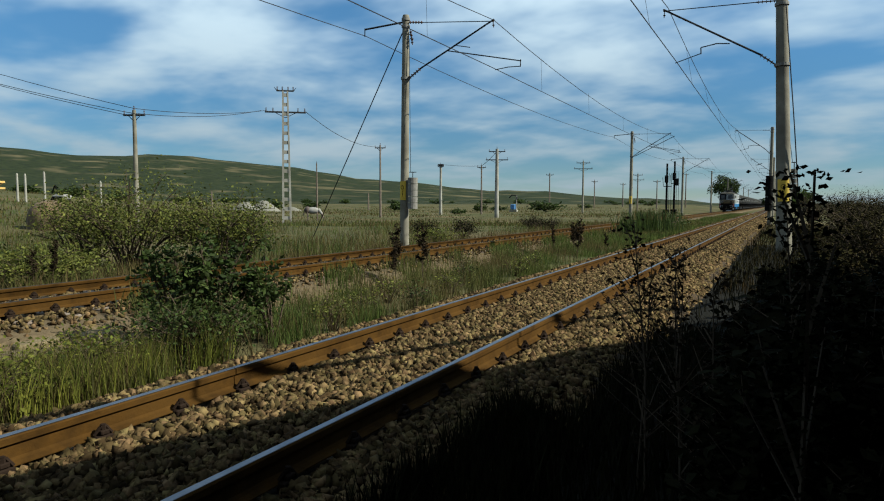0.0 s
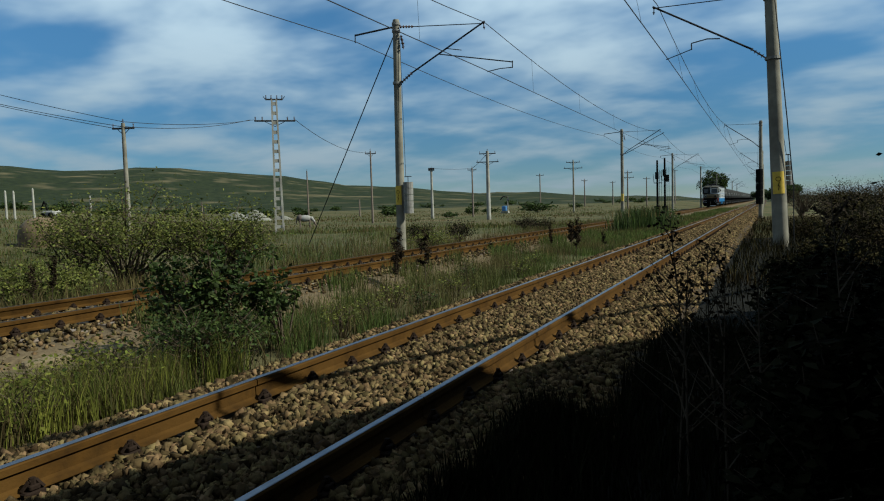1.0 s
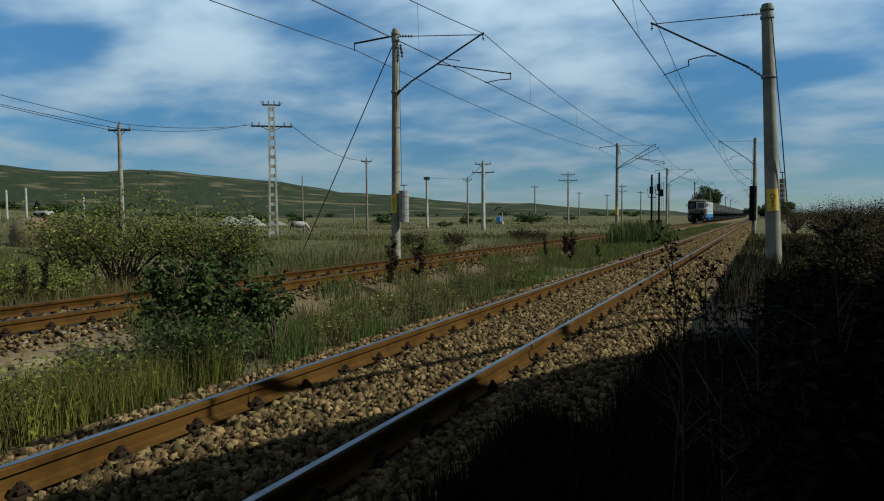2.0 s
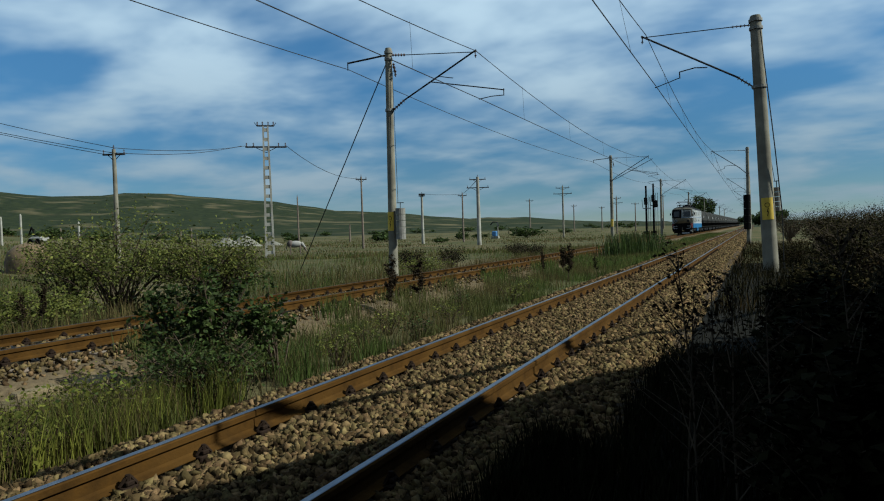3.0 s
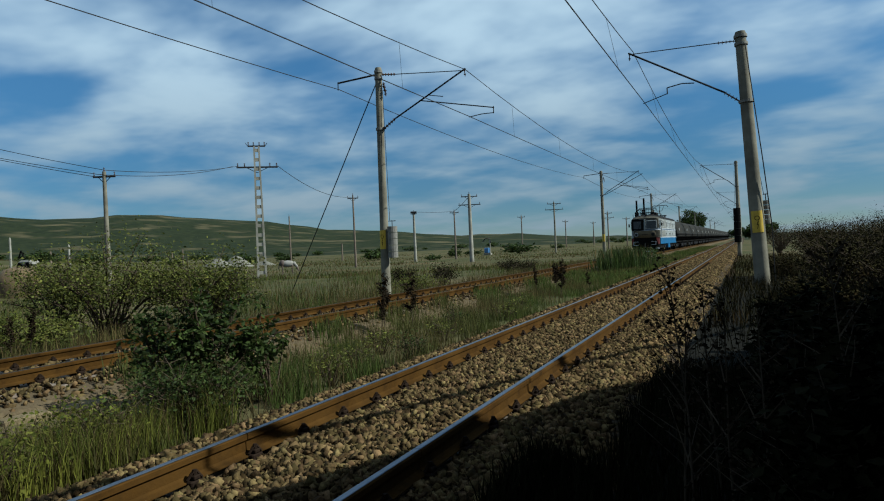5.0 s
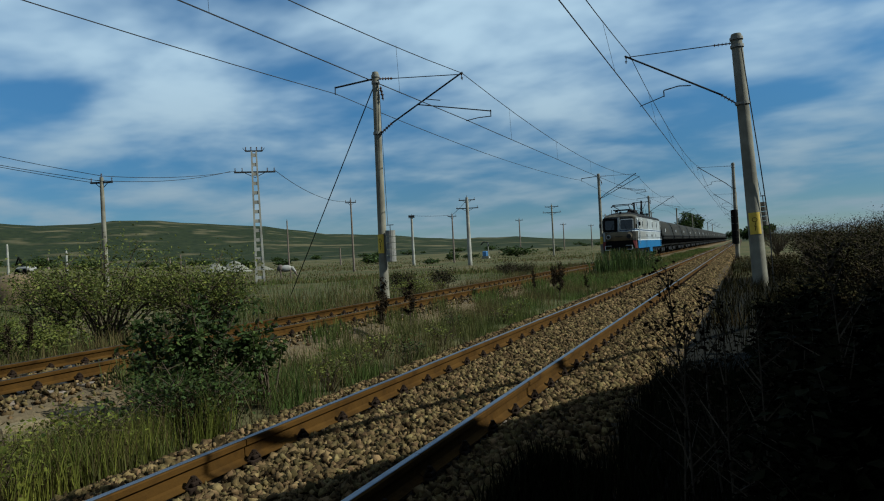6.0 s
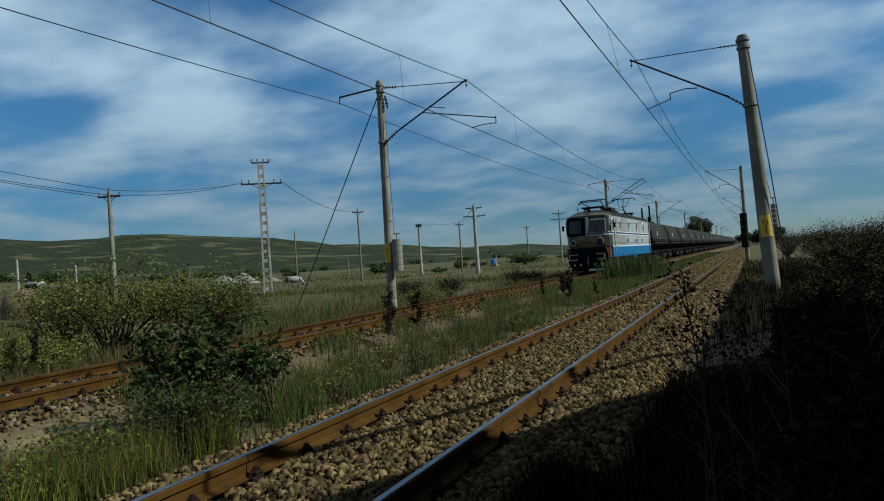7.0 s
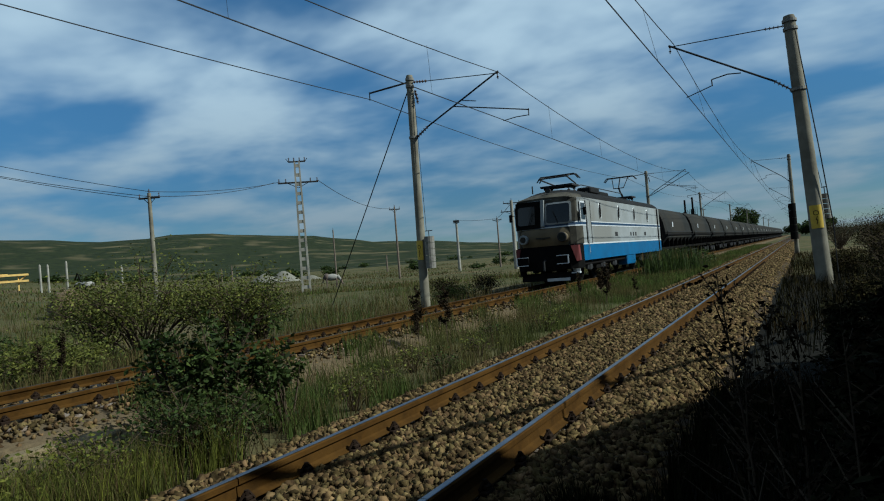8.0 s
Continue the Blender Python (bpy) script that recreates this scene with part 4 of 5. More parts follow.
def build_train():
    TRAIN.append((locomotive(), 0.0))
    w = wagon()
    TRAIN.append((w, 20.3))
    for i in range(1, 24):
        TRAIN.append((copy_thing(w, pose(0, 0, 0)), 20.3 + 13.3 * i))


def motions():
    front = [(0.0, 150.5), (1.5, 126.5), (3.0, 103.0), (4.5, 80.2), (6.0, 58.0), (7.0, 42.9), (8.0, 27.6)]
    for ob, off in TRAIN:
        walk(ob, [(t, pose(FAR, y + off, RAIL)) for t, y in front])


# ---- unseen building, inferred from its shadow, that shades the camera's side ----
def build_shade():
    b = thing("warehouse", "unseen building with a flat canopy roof, placed to cast the shade", "building", at=pose(-0.28, 0, 0, 0, 0, -23))
    part("wall", Geo().box((9.0, 2.5, 1.7), (11.8, 36.6, 4.3), bev=0.04), M["wall"], b)
    part("canopy", Geo().box((7.5, 2.5, 3.97), (15.0, 37.0, 0.25), bev=0.03), M["wall"], b, "deep flat canopy roof, unseen, that casts the shade")
    # Unseen upper block, added to cut sky light on the shaded ground.
    part("upper_wall", Geo().box((13.0, 2.5, 7.9), (9.0, 34.0, 7.6), bev=0.04), M["wall"], b)
    part("roof", Geo().box((13.0, 2.5, 11.8), (9.3, 34.4, 0.25), bev=0.04), M["weight"], b)
    r = part("handrail", Geo().tube((0.06, -15.9, 5.25), (0.06, 20.9, 5.25), 0.05, n=8), M["steel"], b, "dark steel handrail along the roof edge")
    for k in range(13):
        part("post", Geo().tube((0.06, -15.8 + 3.05 * k, 4.09), (0.06, -15.8 + 3.05 * k, 5.22), 0.022, n=6), M["steel"], r)


build_ground()
build_bed("ballast_near", NEAR, 3)
build_bed("ballast_far", FAR, 4)
build_verge()
build_track(NEAR, -14.0, 436.0, "near railway track with rusty rails on stone ballast")
build_track(FAR, -14.0, 526.0, "farther railway track with rusty rails")
build_masts()
build_field_poles()
build_train()
build_shade()


# ---- vegetation ----
def blades(name, n, where, h, w, material, seed, lean=0.45, label="", parent=None):
    """Grass blades as bent tapering strips; where(rs, n) gives x, y, z arrays."""
    rs = np.random.RandomState(seed)
    x, y, z = where(rs, n)
    n = len(x)
    H = h * rs.uniform(0.45, 1.25, n)
    W = w * rs.uniform(0.6, 1.3, n)
    a = rs.uniform(0, 2 * np.pi, n)
    b = rs.uniform(0, 2 * np.pi, n)
    k = lean * rs.uniform(0.1, 1.0, n) * H
    sx, sy = np.cos(a) * W / 2, np.sin(a) * W / 2
    lx, ly = np.cos(b) * k, np.sin(b) * k
    v = np.empty((n, 5, 3))
    v[:, 0] = np.stack([x - sx, y - sy, z], -1)
    v[:, 1] = np.stack([x + sx, y + sy, z], -1)
    v[:, 2] = np.stack([x - sx * 0.8 + lx * 0.35, y - sy * 0.8 + ly * 0.35, z + H * 0.55], -1)
    v[:, 3] = np.stack([x + sx * 0.8 + lx * 0.35, y + sy * 0.8 + ly * 0.35, z + H * 0.55], -1)
    v[:, 4] = np.stack([x + lx, y + ly, z + H], -1)
    f = np.array([(0, 1, 3), (0, 3, 2), (2, 3, 4)])[None] + 5 * np.arange(n)[:, None, None]
    me = soup(name, v.reshape(-1, 3), f.reshape(-1, 3), material)
    ob = new(name, me)
    if parent:
        ob.parent = parent
        return ob
    return tagged(ob, label, "grass", kind="stuff")


def vz(x, y):
    return np.array([ground_z(a, b) for a, b in zip(x, y)])


def strip(x0, x1, y0, y1, clump=0.0, power=1.6, down=0.03, floor=-9.0):
    def f(rs, n):
        y = y0 + (y1 - y0) * rs.uniform(0, 1, n) ** power
        x = rs.uniform(x0, x1, n)
        if clump:
            c = np.array([noise.noise((a * clump, b * clump, 3.3)) for a, b in zip(x, y)])
            keep = c + rs.uniform(-0.25, 0.25, n) > 0.0
            x, y = x[keep], y[keep]
        keep = ~((x < -5.75 + 0.18 * np.sin(y * 3) - 0.3 * np.maximum(0, y - 3.6)) & (y < 6.4))
        keep &= ((x + 5.75) / 0.85) ** 2 + ((y - 5.55) / 0.9) ** 2 > 1
        x, y = x[keep], y[keep]
        z = np.maximum(vz(x, y), floor)
        for cx in (NEAR, FAR):
            d = np.abs(x - cx)
            bed = np.where(d < 1.5, -0.01, np.where(d < 1.85, -0.01 - (d - 1.5) * 0.31, -0.12 - (d - 1.85) * 0.6))
            z = np.where(d < 2.3, np.maximum(z, bed), z)
        return x, y, z - down
    return f


def fan(az0, az1, r0, r1, clump=0.0, power=1.3):
    def f(rs, n):
        r = r0 + (r1 - r0) * rs.uniform(0, 1, n) ** power
        a = np.radians(rs.uniform(az0, az1, n))
        x, y = r * np.sin(a), r * np.cos(a)
        hx, hy = at_polar(-37.8, 72)
        keep = (x < FAR - 2.6) & (np.hypot(x - hx, y - hy) > 3.5)
        if clump:
            c = np.array([noise.noise((p * clump, q * clump, 7.1)) for p, q in zip(x, y)])
            keep &= c + rs.uniform(-0.2, 0.2, n) > 0.02
        x, y = x[keep], y[keep]
        return x, y, vz(x, y) - 0.03
    return f


def leaves(points, size, material, seed, name="foliage", droop=0.3):
    """Folded leaf shapes at the points, as one mesh."""
    rs = np.random.RandomState(seed)
    p = np.asarray(points, float)
    n = len(p)
    d = rs.normal(size=(n, 3)); d[:, 2] = d[:, 2] * 0.6 - droop + 0.25
    d /= np.linalg.norm(d, axis=1)[:, None]
    u = rs.normal(size=(n, 3)); u -= (u * d).sum(1)[:, None] * d; u /= np.linalg.norm(u, axis=1)[:, None]
    w = np.cross(d, u)
    L = (size * rs.uniform(0.55, 1.35, n))[:, None]
    v = np.stack([p, p + d * L * 0.5 + u * L * 0.27 + w * L * 0.08, p + d * L, p + d * L * 0.5 - u * L * 0.27 + w * L * 0.08], 1)
    f = np.array([(0, 1, 2), (0, 2, 3)])[None] + 4 * np.arange(n)[:, None, None]
    return soup(name, v.reshape(-1, 3), f.reshape(-1, 3), material)


def bush(x, y, rx, ry, h, n, leaf, material, seed, label, stems=14, z=None, group="bushes", name="bush", hollow=0.35, loose=1.0):
    """Many stems from one root, leaves gathered round their outer halves in uneven clumps."""
    rnd = random.Random(seed)
    rs = np.random.RandomState(seed)
    b = ground_z(x, y) if z is None else z
    o = thing(name, label, "bush", group, at=pose(x, y, b))
    g = Geo()
    pts = []
    ends = []
    for i in range(stems):
        a, r = rnd.uniform(0, 6.28), rnd.uniform(0.25, 1.0) ** 0.6
        e = Vector((rx * r * math.cos(a), ry * r * math.sin(a), h * rnd.uniform(0.55, 1.0) * math.sqrt(max(0.08, 1 - 0.75 * r * r))))
        s = Vector((rnd.uniform(-0.12, 0.12) * rx, rnd.uniform(-0.12, 0.12) * ry, -0.08))
        m = s.lerp(e, 0.5) + Vector((rnd.uniform(-0.1, 0.1) * rx, rnd.uniform(-0.1, 0.1) * ry, 0.12 * h))
        t = 0.006 + 0.008 * h / 2
        g.tube(s, m, t * 1.4, t, n=5, cap=False).tube(m, e, t, t * 0.35, n=4, cap=False)
        ends.append((s, m, e))
        for k in range(3):
            q = m.lerp(e, rnd.uniform(0.1, 0.8))
            q2 = q + Vector((rnd.gauss(0, 0.22) * rx, rnd.gauss(0, 0.22) * ry, rnd.uniform(0.0, 0.2) * h))
            g.tube(q, q2, t * 0.6, t * 0.25, n=3, cap=False)
            ends.append((q, q.lerp(q2, 0.5), q2))
    part("branch", g, M["twig"], o)
    per = max(3, n // len(ends))
    for s, m, e in ends:
        for k in range(per):
            u = rs.uniform(hollow, 1.08)
            c = (m if u > 0.5 else s).lerp(e if u > 0.5 else m, (u - 0.5) * 2 if u > 0.5 else u * 2)
            j = (0.05 + 0.11 * min(rx, h)) * loose
            pts.append((c.x + rs.normal() * j, c.y + rs.normal() * j, max(0.02, c.z + rs.normal() * j * 0.8)))
    part("foliage", leaves(pts, leaf, material, seed), None, o)
    return o


def weed(seed, h, leafy=True, mat_leaf="leaf_d", name="weed", label="tall branching weed, small leaves painted near-black for shade", n=240, spread=0.3, size=0.0):
    rnd = random.Random(seed)
    o = thing(name, label, "weed", "tall weeds")
    g = Geo()
    pts = []
    top = Vector((rnd.uniform(-0.12, 0.12), rnd.uniform(-0.12, 0.12), h))
    mid = top * 0.5 + Vector((rnd.uniform(-0.05, 0.05), rnd.uniform(-0.05, 0.05), 0))
    g.tube((0, 0, -0.1), mid, 0.008, 0.006, n=5, cap=False).tube(mid, top, 0.006, 0.002, n=4, cap=False)
    for k in range(13):
        u = rnd.uniform(0.2, 0.95)
        q = (mid * (u * 2)) if u < 0.5 else mid.lerp(top, u * 2 - 1)
        a = rnd.uniform(0, 6.28)
        r = spread * (1.25 - u) * rnd.uniform(0.6, 1.3)
        e = q + Vector((r * math.cos(a), r * math.sin(a), rnd.uniform(0.08, 0.3) * h * (1.1 - u) + 0.06))
        g.tube(q, e, 0.005, 0.002, n=3, cap=False)
        for i in range(n // 13):
            c = q.lerp(e, rnd.uniform(0.25, 1.05))
            pts.append((c.x + rnd.gauss(0, 0.022), c.y + rnd.gauss(0, 0.022), c.z + rnd.gauss(0, 0.02)))
    for i in range(n // 4):
        c = mid.lerp(top, rnd.uniform(0.1, 1.02))
        pts.append((c.x + rnd.gauss(0, 0.02), c.y + rnd.gauss(0, 0.02), c.z + rnd.gauss(0, 0.02)))
    part("stem", g, M["twig"], o)
    part("foliage", leaves(pts, size or (0.07 if leafy else 0.03), M[mat_leaf], seed), None, o)
    return o


def dock(seed, h):
    """Dry dock stalk with crusty brown seed heads."""
    rnd = random.Random(seed)
    o = thing("dock_plant", "dry brown dock stalk with dense seed heads", "weed", "tall weeds")
    g = Geo().tube((0, 0, -0.1), (0.03, 0.02, h), 0.012, 0.004, n=5, cap=False)
    pts = []
    for k in range(6):
        u = 0.35 + 0.09 * k
        a = rnd.uniform(0, 6.28)
        e = Vector((0.12 * math.cos(a), 0.12 * math.sin(a), h * u + 0.22))
        g.tube((0.02, 0.01, h * u), e, 0.005, 0.003, n=3, cap=False)
        pts += [tuple(Vector((0.02, 0.01, h * u)).lerp(e, rnd.uniform(0.2, 1)) + Vector((rnd.gauss(0, 0.02), rnd.gauss(0, 0.02), 0))) for i in range(60)]
    pts += [(0.03 + rnd.gauss(0, 0.028), 0.02 + rnd.gauss(0, 0.028), rnd.uniform(0.45, 1.02) * h) for i in range(220)]
    part("stem", g, M["twig"], o)
    part("seed_head", leaves(pts, 0.06, M["seed"], seed), None, o)
    return o


def tree(x, y, h, r, seed, label):
    rnd = random.Random(seed)
    rs = np.random.RandomState(seed)
    o = thing("tree", label, "tree", "trees", at=pose(x, y, ground_z(x, y)))
    g = Geo().tube((0, 0, -0.3), (0.2, 0, h * 0.45), 0.35, 0.22, n=10, cap=False)
    pts = []
    for i in range(26):
        a, u = rnd.uniform(0, 6.28), rnd.uniform(0.3, 1)
        e = Vector((r * u * math.cos(a) * 0.85, r * u * math.sin(a) * 0.85, h * (0.45 + 0.5 * rnd.random() * (1.15 - u * 0.6))))
        g.tube((0.1, 0, h * rnd.uniform(0.2, 0.45)), e, 0.09, 0.03, n=5, cap=False)
        s = r * rnd.uniform(0.22, 0.4)
        for k in range(170):
            d = rs.normal(size=3); d /= np.linalg.norm(d); d *= s * rs.uniform(0.6, 1.05)
            pts.append((e.x + d[0], e.y + d[1], e.z + d[2] * 0.8))
    part("trunk", g, M["twig"], o)
    part("crown", leaves(pts, 0.55, M["leaf"], seed), None, o)
    return o


def build_vegetation():
    # grass between the tracks, beyond them, and on the shaded side
    blades("grass", 52000, strip(-7.5, -4.72, 1.5, 45, 1.1), 0.34, 0.011, M["grass"], 11, label="green uncut grass between the tracks")
    blades("dry_grass", 17000, strip(-7.6, -4.9, 1.5, 40, 0.8), 0.46, 0.007, M["dry"], 12, label="dry straw-coloured grass between the tracks")
    blades("grass", 16000, strip(-7.7, -4.7, 30, 130, 0.0, 1.3), 0.36, 0.04, M["grass"], 13, label="green uncut grass between the tracks")
    blades("grass", 38000, fan(-68, -12, 12, 60, 0.25), 0.46, 0.022, M["grass"], 14, label="tall mixed meadow grass")
    blades("dry_grass", 36000, fan(-68, -12, 12, 75, 0.22), 0.5, 0.018, M["dry"], 15, label="tall dry meadow grass")
    blades("dry_grass", 30000, fan(-66, -7, 55, 210, 0.05), 0.3, 0.08, M["dry"], 16, label="dry grass of the open field")
    blades("grass", 22000, fan(-66, -7, 55, 230, 0.045), 0.32, 0.09, M["grass"], 17, label="green patches of the open field")
    blades("grass", 9000, strip(-8.3, -7.6, 3, 60, 0.6), 0.4, 0.016, M["grass"], 19, label="grass along the edge of the far track")
    blades("dry_grass", 12000, strip(-12.6, -11.2, 4, 60, 0.5), 0.5, 0.016, M["dry"], 20, label="dry grass along the edge of the far track")
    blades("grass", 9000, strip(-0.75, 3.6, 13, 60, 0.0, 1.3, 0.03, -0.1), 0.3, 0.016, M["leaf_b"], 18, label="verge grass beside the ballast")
    blades("dry_grass", 9000, strip(-0.75, 3.6, 7.5, 40, 0.4, 1.3, 0.03, -0.1), 0.45, 0.012, M["leaf_d"], 27, label="near-black grass beside the ballast, shade painted in")
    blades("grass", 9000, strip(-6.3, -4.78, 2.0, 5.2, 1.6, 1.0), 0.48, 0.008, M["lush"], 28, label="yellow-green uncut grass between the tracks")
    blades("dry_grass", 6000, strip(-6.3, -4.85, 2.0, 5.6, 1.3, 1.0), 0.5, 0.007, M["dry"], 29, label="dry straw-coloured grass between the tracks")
    # Unseen grass added over soil and ballast shoulder to deepen the shade.
    blades("grass", 16000, strip(-1.05, 1.7, 0.9, 8.5, 0.0, 1.0, 0.03, -0.12), 0.34, 0.012, M["leaf_d"], 36, label="unseen near-black grass added to deepen the shade")
    blades("grass", 6000, strip(-1.5, -0.95, 0.9, 4.6, 0.0, 1.0, 0.03, -0.12), 0.26, 0.012, M["leaf_d"], 38, label="unseen near-black grass added to deepen the shade")
    # shrubs beside the near track
    bush(-6.5, 5.95, 0.62, 0.55, 1.5, 1500, 0.082, M["leaf"], 21, "leafy dark green bramble bush between the tracks", 17, hollow=0.2, loose=0.5)
    bush(-5.98, 6.2, 0.5, 0.5, 1.62, 1250, 0.085, M["leaf"], 23, "tall arching bramble with glossy leaves between the tracks", 12, hollow=0.25, loose=0.45)
    bush(-5.45, 6.55, 0.36, 0.34, 1.4, 800, 0.08, M["leaf"], 24, "upright dark green bramble sprig between the tracks", 9, hollow=0.2, loose=0.5)
    bush(-6.05, 5.85, 0.7, 0.55, 0.7, 2400, 0.055, M["leaf"], 25, "low dark bramble thicket between the tracks", 30, hollow=0.1)
    tangle = bush(-5.5, 5.35, 0.75, 0.65, 0.85, 2800, 0.05, M["leaf"], 22, "low tangled bramble with dry stems", 40, hollow=0.1, loose=0.8)
    blades("dry_stem", 180, lambda rs, n: (rs.normal(0, 0.4, n), rs.normal(0, 0.35, n), np.zeros(n)), 0.65, 0.008, M["dry"], 26, 1.3, parent=tangle)
    blades("dry_stem", 160, lambda rs, n: (rs.normal(0, 0.45, n), rs.normal(0, 0.4, n), np.zeros(n)), 0.7, 0.008, M["seed"], 30, 1.3, parent=tangle)
    for i, (x, y) in enumerate(((-5.6, 3.9), (-5.5, 3.2), (-5.2, 3.3), (-5.85, 4.6), (-5.3, 7.6), (-5.6, 8.8), (-5.2, 9.8), (-6.1, 10.4), (-5.4, 11.6), (-5.9, 13.4), (-5.3, 14.8), (-5.6, 17))):
        bush(x, y, 0.3, 0.3, 0.55, 320, 0.05, M["leaf_y" if i % 3 else "leaf"], 200 + i, "small leafy herb clump in dry grass", 14)
    for i, (x, y) in enumerate(((-5.75, 3.55), (-5.4, 4.15), (-5.95, 4.3), (-5.15, 3.0), (-5.6, 2.8))):
        bush(x, y, 0.36, 0.36, 0.62, 620, 0.045, M["lush"], 230 + i, "yellow-green flowering herb clump", 20, hollow=0.15)
    # shrubs beyond the far track
    for i, (x, y, rx, h, n, m) in enumerate(((-15.6, 12.4, 2.1, 3.1, 4200, "leaf_y"), (-13.4, 13.4, 1.6, 2.6, 3200, "leaf_y"), (-17.8, 12.6, 1.7, 2.6, 2600, "leaf_y"), (-13.5, 14.4, 1.0, 2.0, 2000, "leaf"),
                                             (-14.4, 9.3, 1.4, 1.0, 2400, "leaf_y"), (-18.5, 9.5, 1.8, 0.9, 2200, "leaf"), (-14.2, 28, 1.3, 0.9, 1200, "leaf_y"), (-15.2, 33, 0.9, 1.3, 900, "leaf_d"), (-16.5, 31, 0.9, 1.2, 900, "leaf_d"), (-14.6, 46, 1.3, 1.1, 900, "leaf_d"), (-16.5, 48, 1.0, 1.2, 900, "leaf_d"))):
        bush(x, y, rx, rx, h, int(n * 1.7), 0.085, M[m], 40 + i, "straggly olive-green shrub beside the far track" if m != "leaf_d" else "dark brown dry weed thicket", 40, hollow=0.03)
    # low scrub dotted over the field and hills
    rnd = random.Random(5)
    proto = bush(-52, 120, 1.7, 1.7, 1.8, 500, 0.4, M["leaf"], 60, "rounded dark field shrub", 10, group="field shrubs")
    for i in range(46):
        az, d = rnd.uniform(-64, -9), rnd.uniform(95, 420)
        x, y = at_polar(az, d)
        if x < -18:
            c = copy_thing(proto, pose(x, y, ground_z(x, y), 0, 0, rnd.uniform(0, 360)))
            k = rnd.uniform(0.6, 1.3) * (1 + d / 600)
            c.scale = (k * 1.3, k * 1.3, k * 0.8)
    # reeds between the tracks
    o = thing("reed_clump", "tall clump of green reeds with pale plumes", "reeds", at=pose(-6.5, 39, -0.3))
    blades("foliage", 2600, lambda rs, n: (rs.normal(0, 0.6, n), rs.normal(0, 1.3, n), np.zeros(n)), 1.35, 0.035, M["leaf"], 71, 0.35, parent=o)
    blades("plume", 70, lambda rs, n: (rs.normal(0, 0.7, n), rs.normal(0, 1.5, n), np.full(n, 1.0)), 0.6, 0.05, M["dry"], 72, 0.25, parent=o)
    bush(-6.3, 47, 1.1, 2.0, 1.6, 900, 0.14, M["leaf"], 73, "dense green shrub between the tracks", 14)
    # thicket on the shaded side, its deep shade painted as near-black leaves
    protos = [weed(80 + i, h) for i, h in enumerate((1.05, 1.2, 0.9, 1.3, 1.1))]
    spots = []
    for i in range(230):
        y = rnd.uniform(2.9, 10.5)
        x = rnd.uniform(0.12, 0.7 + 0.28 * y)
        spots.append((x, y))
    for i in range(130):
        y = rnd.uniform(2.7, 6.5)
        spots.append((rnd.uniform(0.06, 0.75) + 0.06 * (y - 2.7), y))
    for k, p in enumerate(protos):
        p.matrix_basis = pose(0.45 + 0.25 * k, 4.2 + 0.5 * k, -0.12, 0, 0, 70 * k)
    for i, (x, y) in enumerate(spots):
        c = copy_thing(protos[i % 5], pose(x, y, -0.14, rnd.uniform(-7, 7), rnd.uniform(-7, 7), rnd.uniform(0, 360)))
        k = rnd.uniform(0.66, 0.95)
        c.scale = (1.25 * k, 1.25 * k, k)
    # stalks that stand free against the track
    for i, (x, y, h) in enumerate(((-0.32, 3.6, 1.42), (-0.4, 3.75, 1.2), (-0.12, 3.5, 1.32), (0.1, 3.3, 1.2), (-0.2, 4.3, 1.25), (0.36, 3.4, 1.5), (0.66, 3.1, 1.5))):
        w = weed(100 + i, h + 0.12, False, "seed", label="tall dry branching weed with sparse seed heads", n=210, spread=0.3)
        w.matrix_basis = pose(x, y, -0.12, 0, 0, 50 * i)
    w = weed(131, 1.70, False, "leaf_d", label="tall leafy weed, shade painted into its near-black leaves", n=1000, spread=0.14, size=0.014)
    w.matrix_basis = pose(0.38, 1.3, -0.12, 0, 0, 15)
    # dock stalks
    d0 = dock(120, 1.3)
    d0.matrix_basis = pose(-7.45, 12.9, -0.25)
    for i, (x, y, k) in enumerate(((-6.75, 12.9, 1.0), (-7.3, 12.5, 0.75), (-5.9, 22.5, 1.0), (-6.3, 23.5, 0.9), (-6.6, 24.5, 0.75), (-5.6, 21.2, 0.8), (-7.0, 23.4, 0.8), (-5.2, 24, 0.6), (-6.9, 26, 0.8), (-13.2, 8.6, 0.8), (-12.8, 8.0, 0.7))):
        c = copy_thing(d0, pose(x, y, -0.28, 4 * (i % 3) - 4, 10 * (i % 2) - 3, 77 * i))
        c.scale = (k, k, k)
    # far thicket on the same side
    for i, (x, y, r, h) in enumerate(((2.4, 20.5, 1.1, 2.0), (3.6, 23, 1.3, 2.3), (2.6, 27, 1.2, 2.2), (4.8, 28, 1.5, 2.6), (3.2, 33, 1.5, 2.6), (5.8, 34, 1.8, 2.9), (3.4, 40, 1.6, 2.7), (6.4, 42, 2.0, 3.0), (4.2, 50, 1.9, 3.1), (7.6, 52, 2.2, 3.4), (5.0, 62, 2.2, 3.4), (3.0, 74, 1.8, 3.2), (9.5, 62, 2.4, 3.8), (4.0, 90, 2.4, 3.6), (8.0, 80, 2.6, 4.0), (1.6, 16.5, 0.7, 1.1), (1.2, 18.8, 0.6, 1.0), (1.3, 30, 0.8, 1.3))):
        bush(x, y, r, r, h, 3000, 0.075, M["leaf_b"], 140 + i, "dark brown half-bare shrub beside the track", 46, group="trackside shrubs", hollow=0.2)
    tree(-16.5, 232, 11.5, 5.2, 170, "round dense green tree beyond the tracks")
    tree(-3.0, 345, 6, 4, 171, "distant dark tree beside the line")
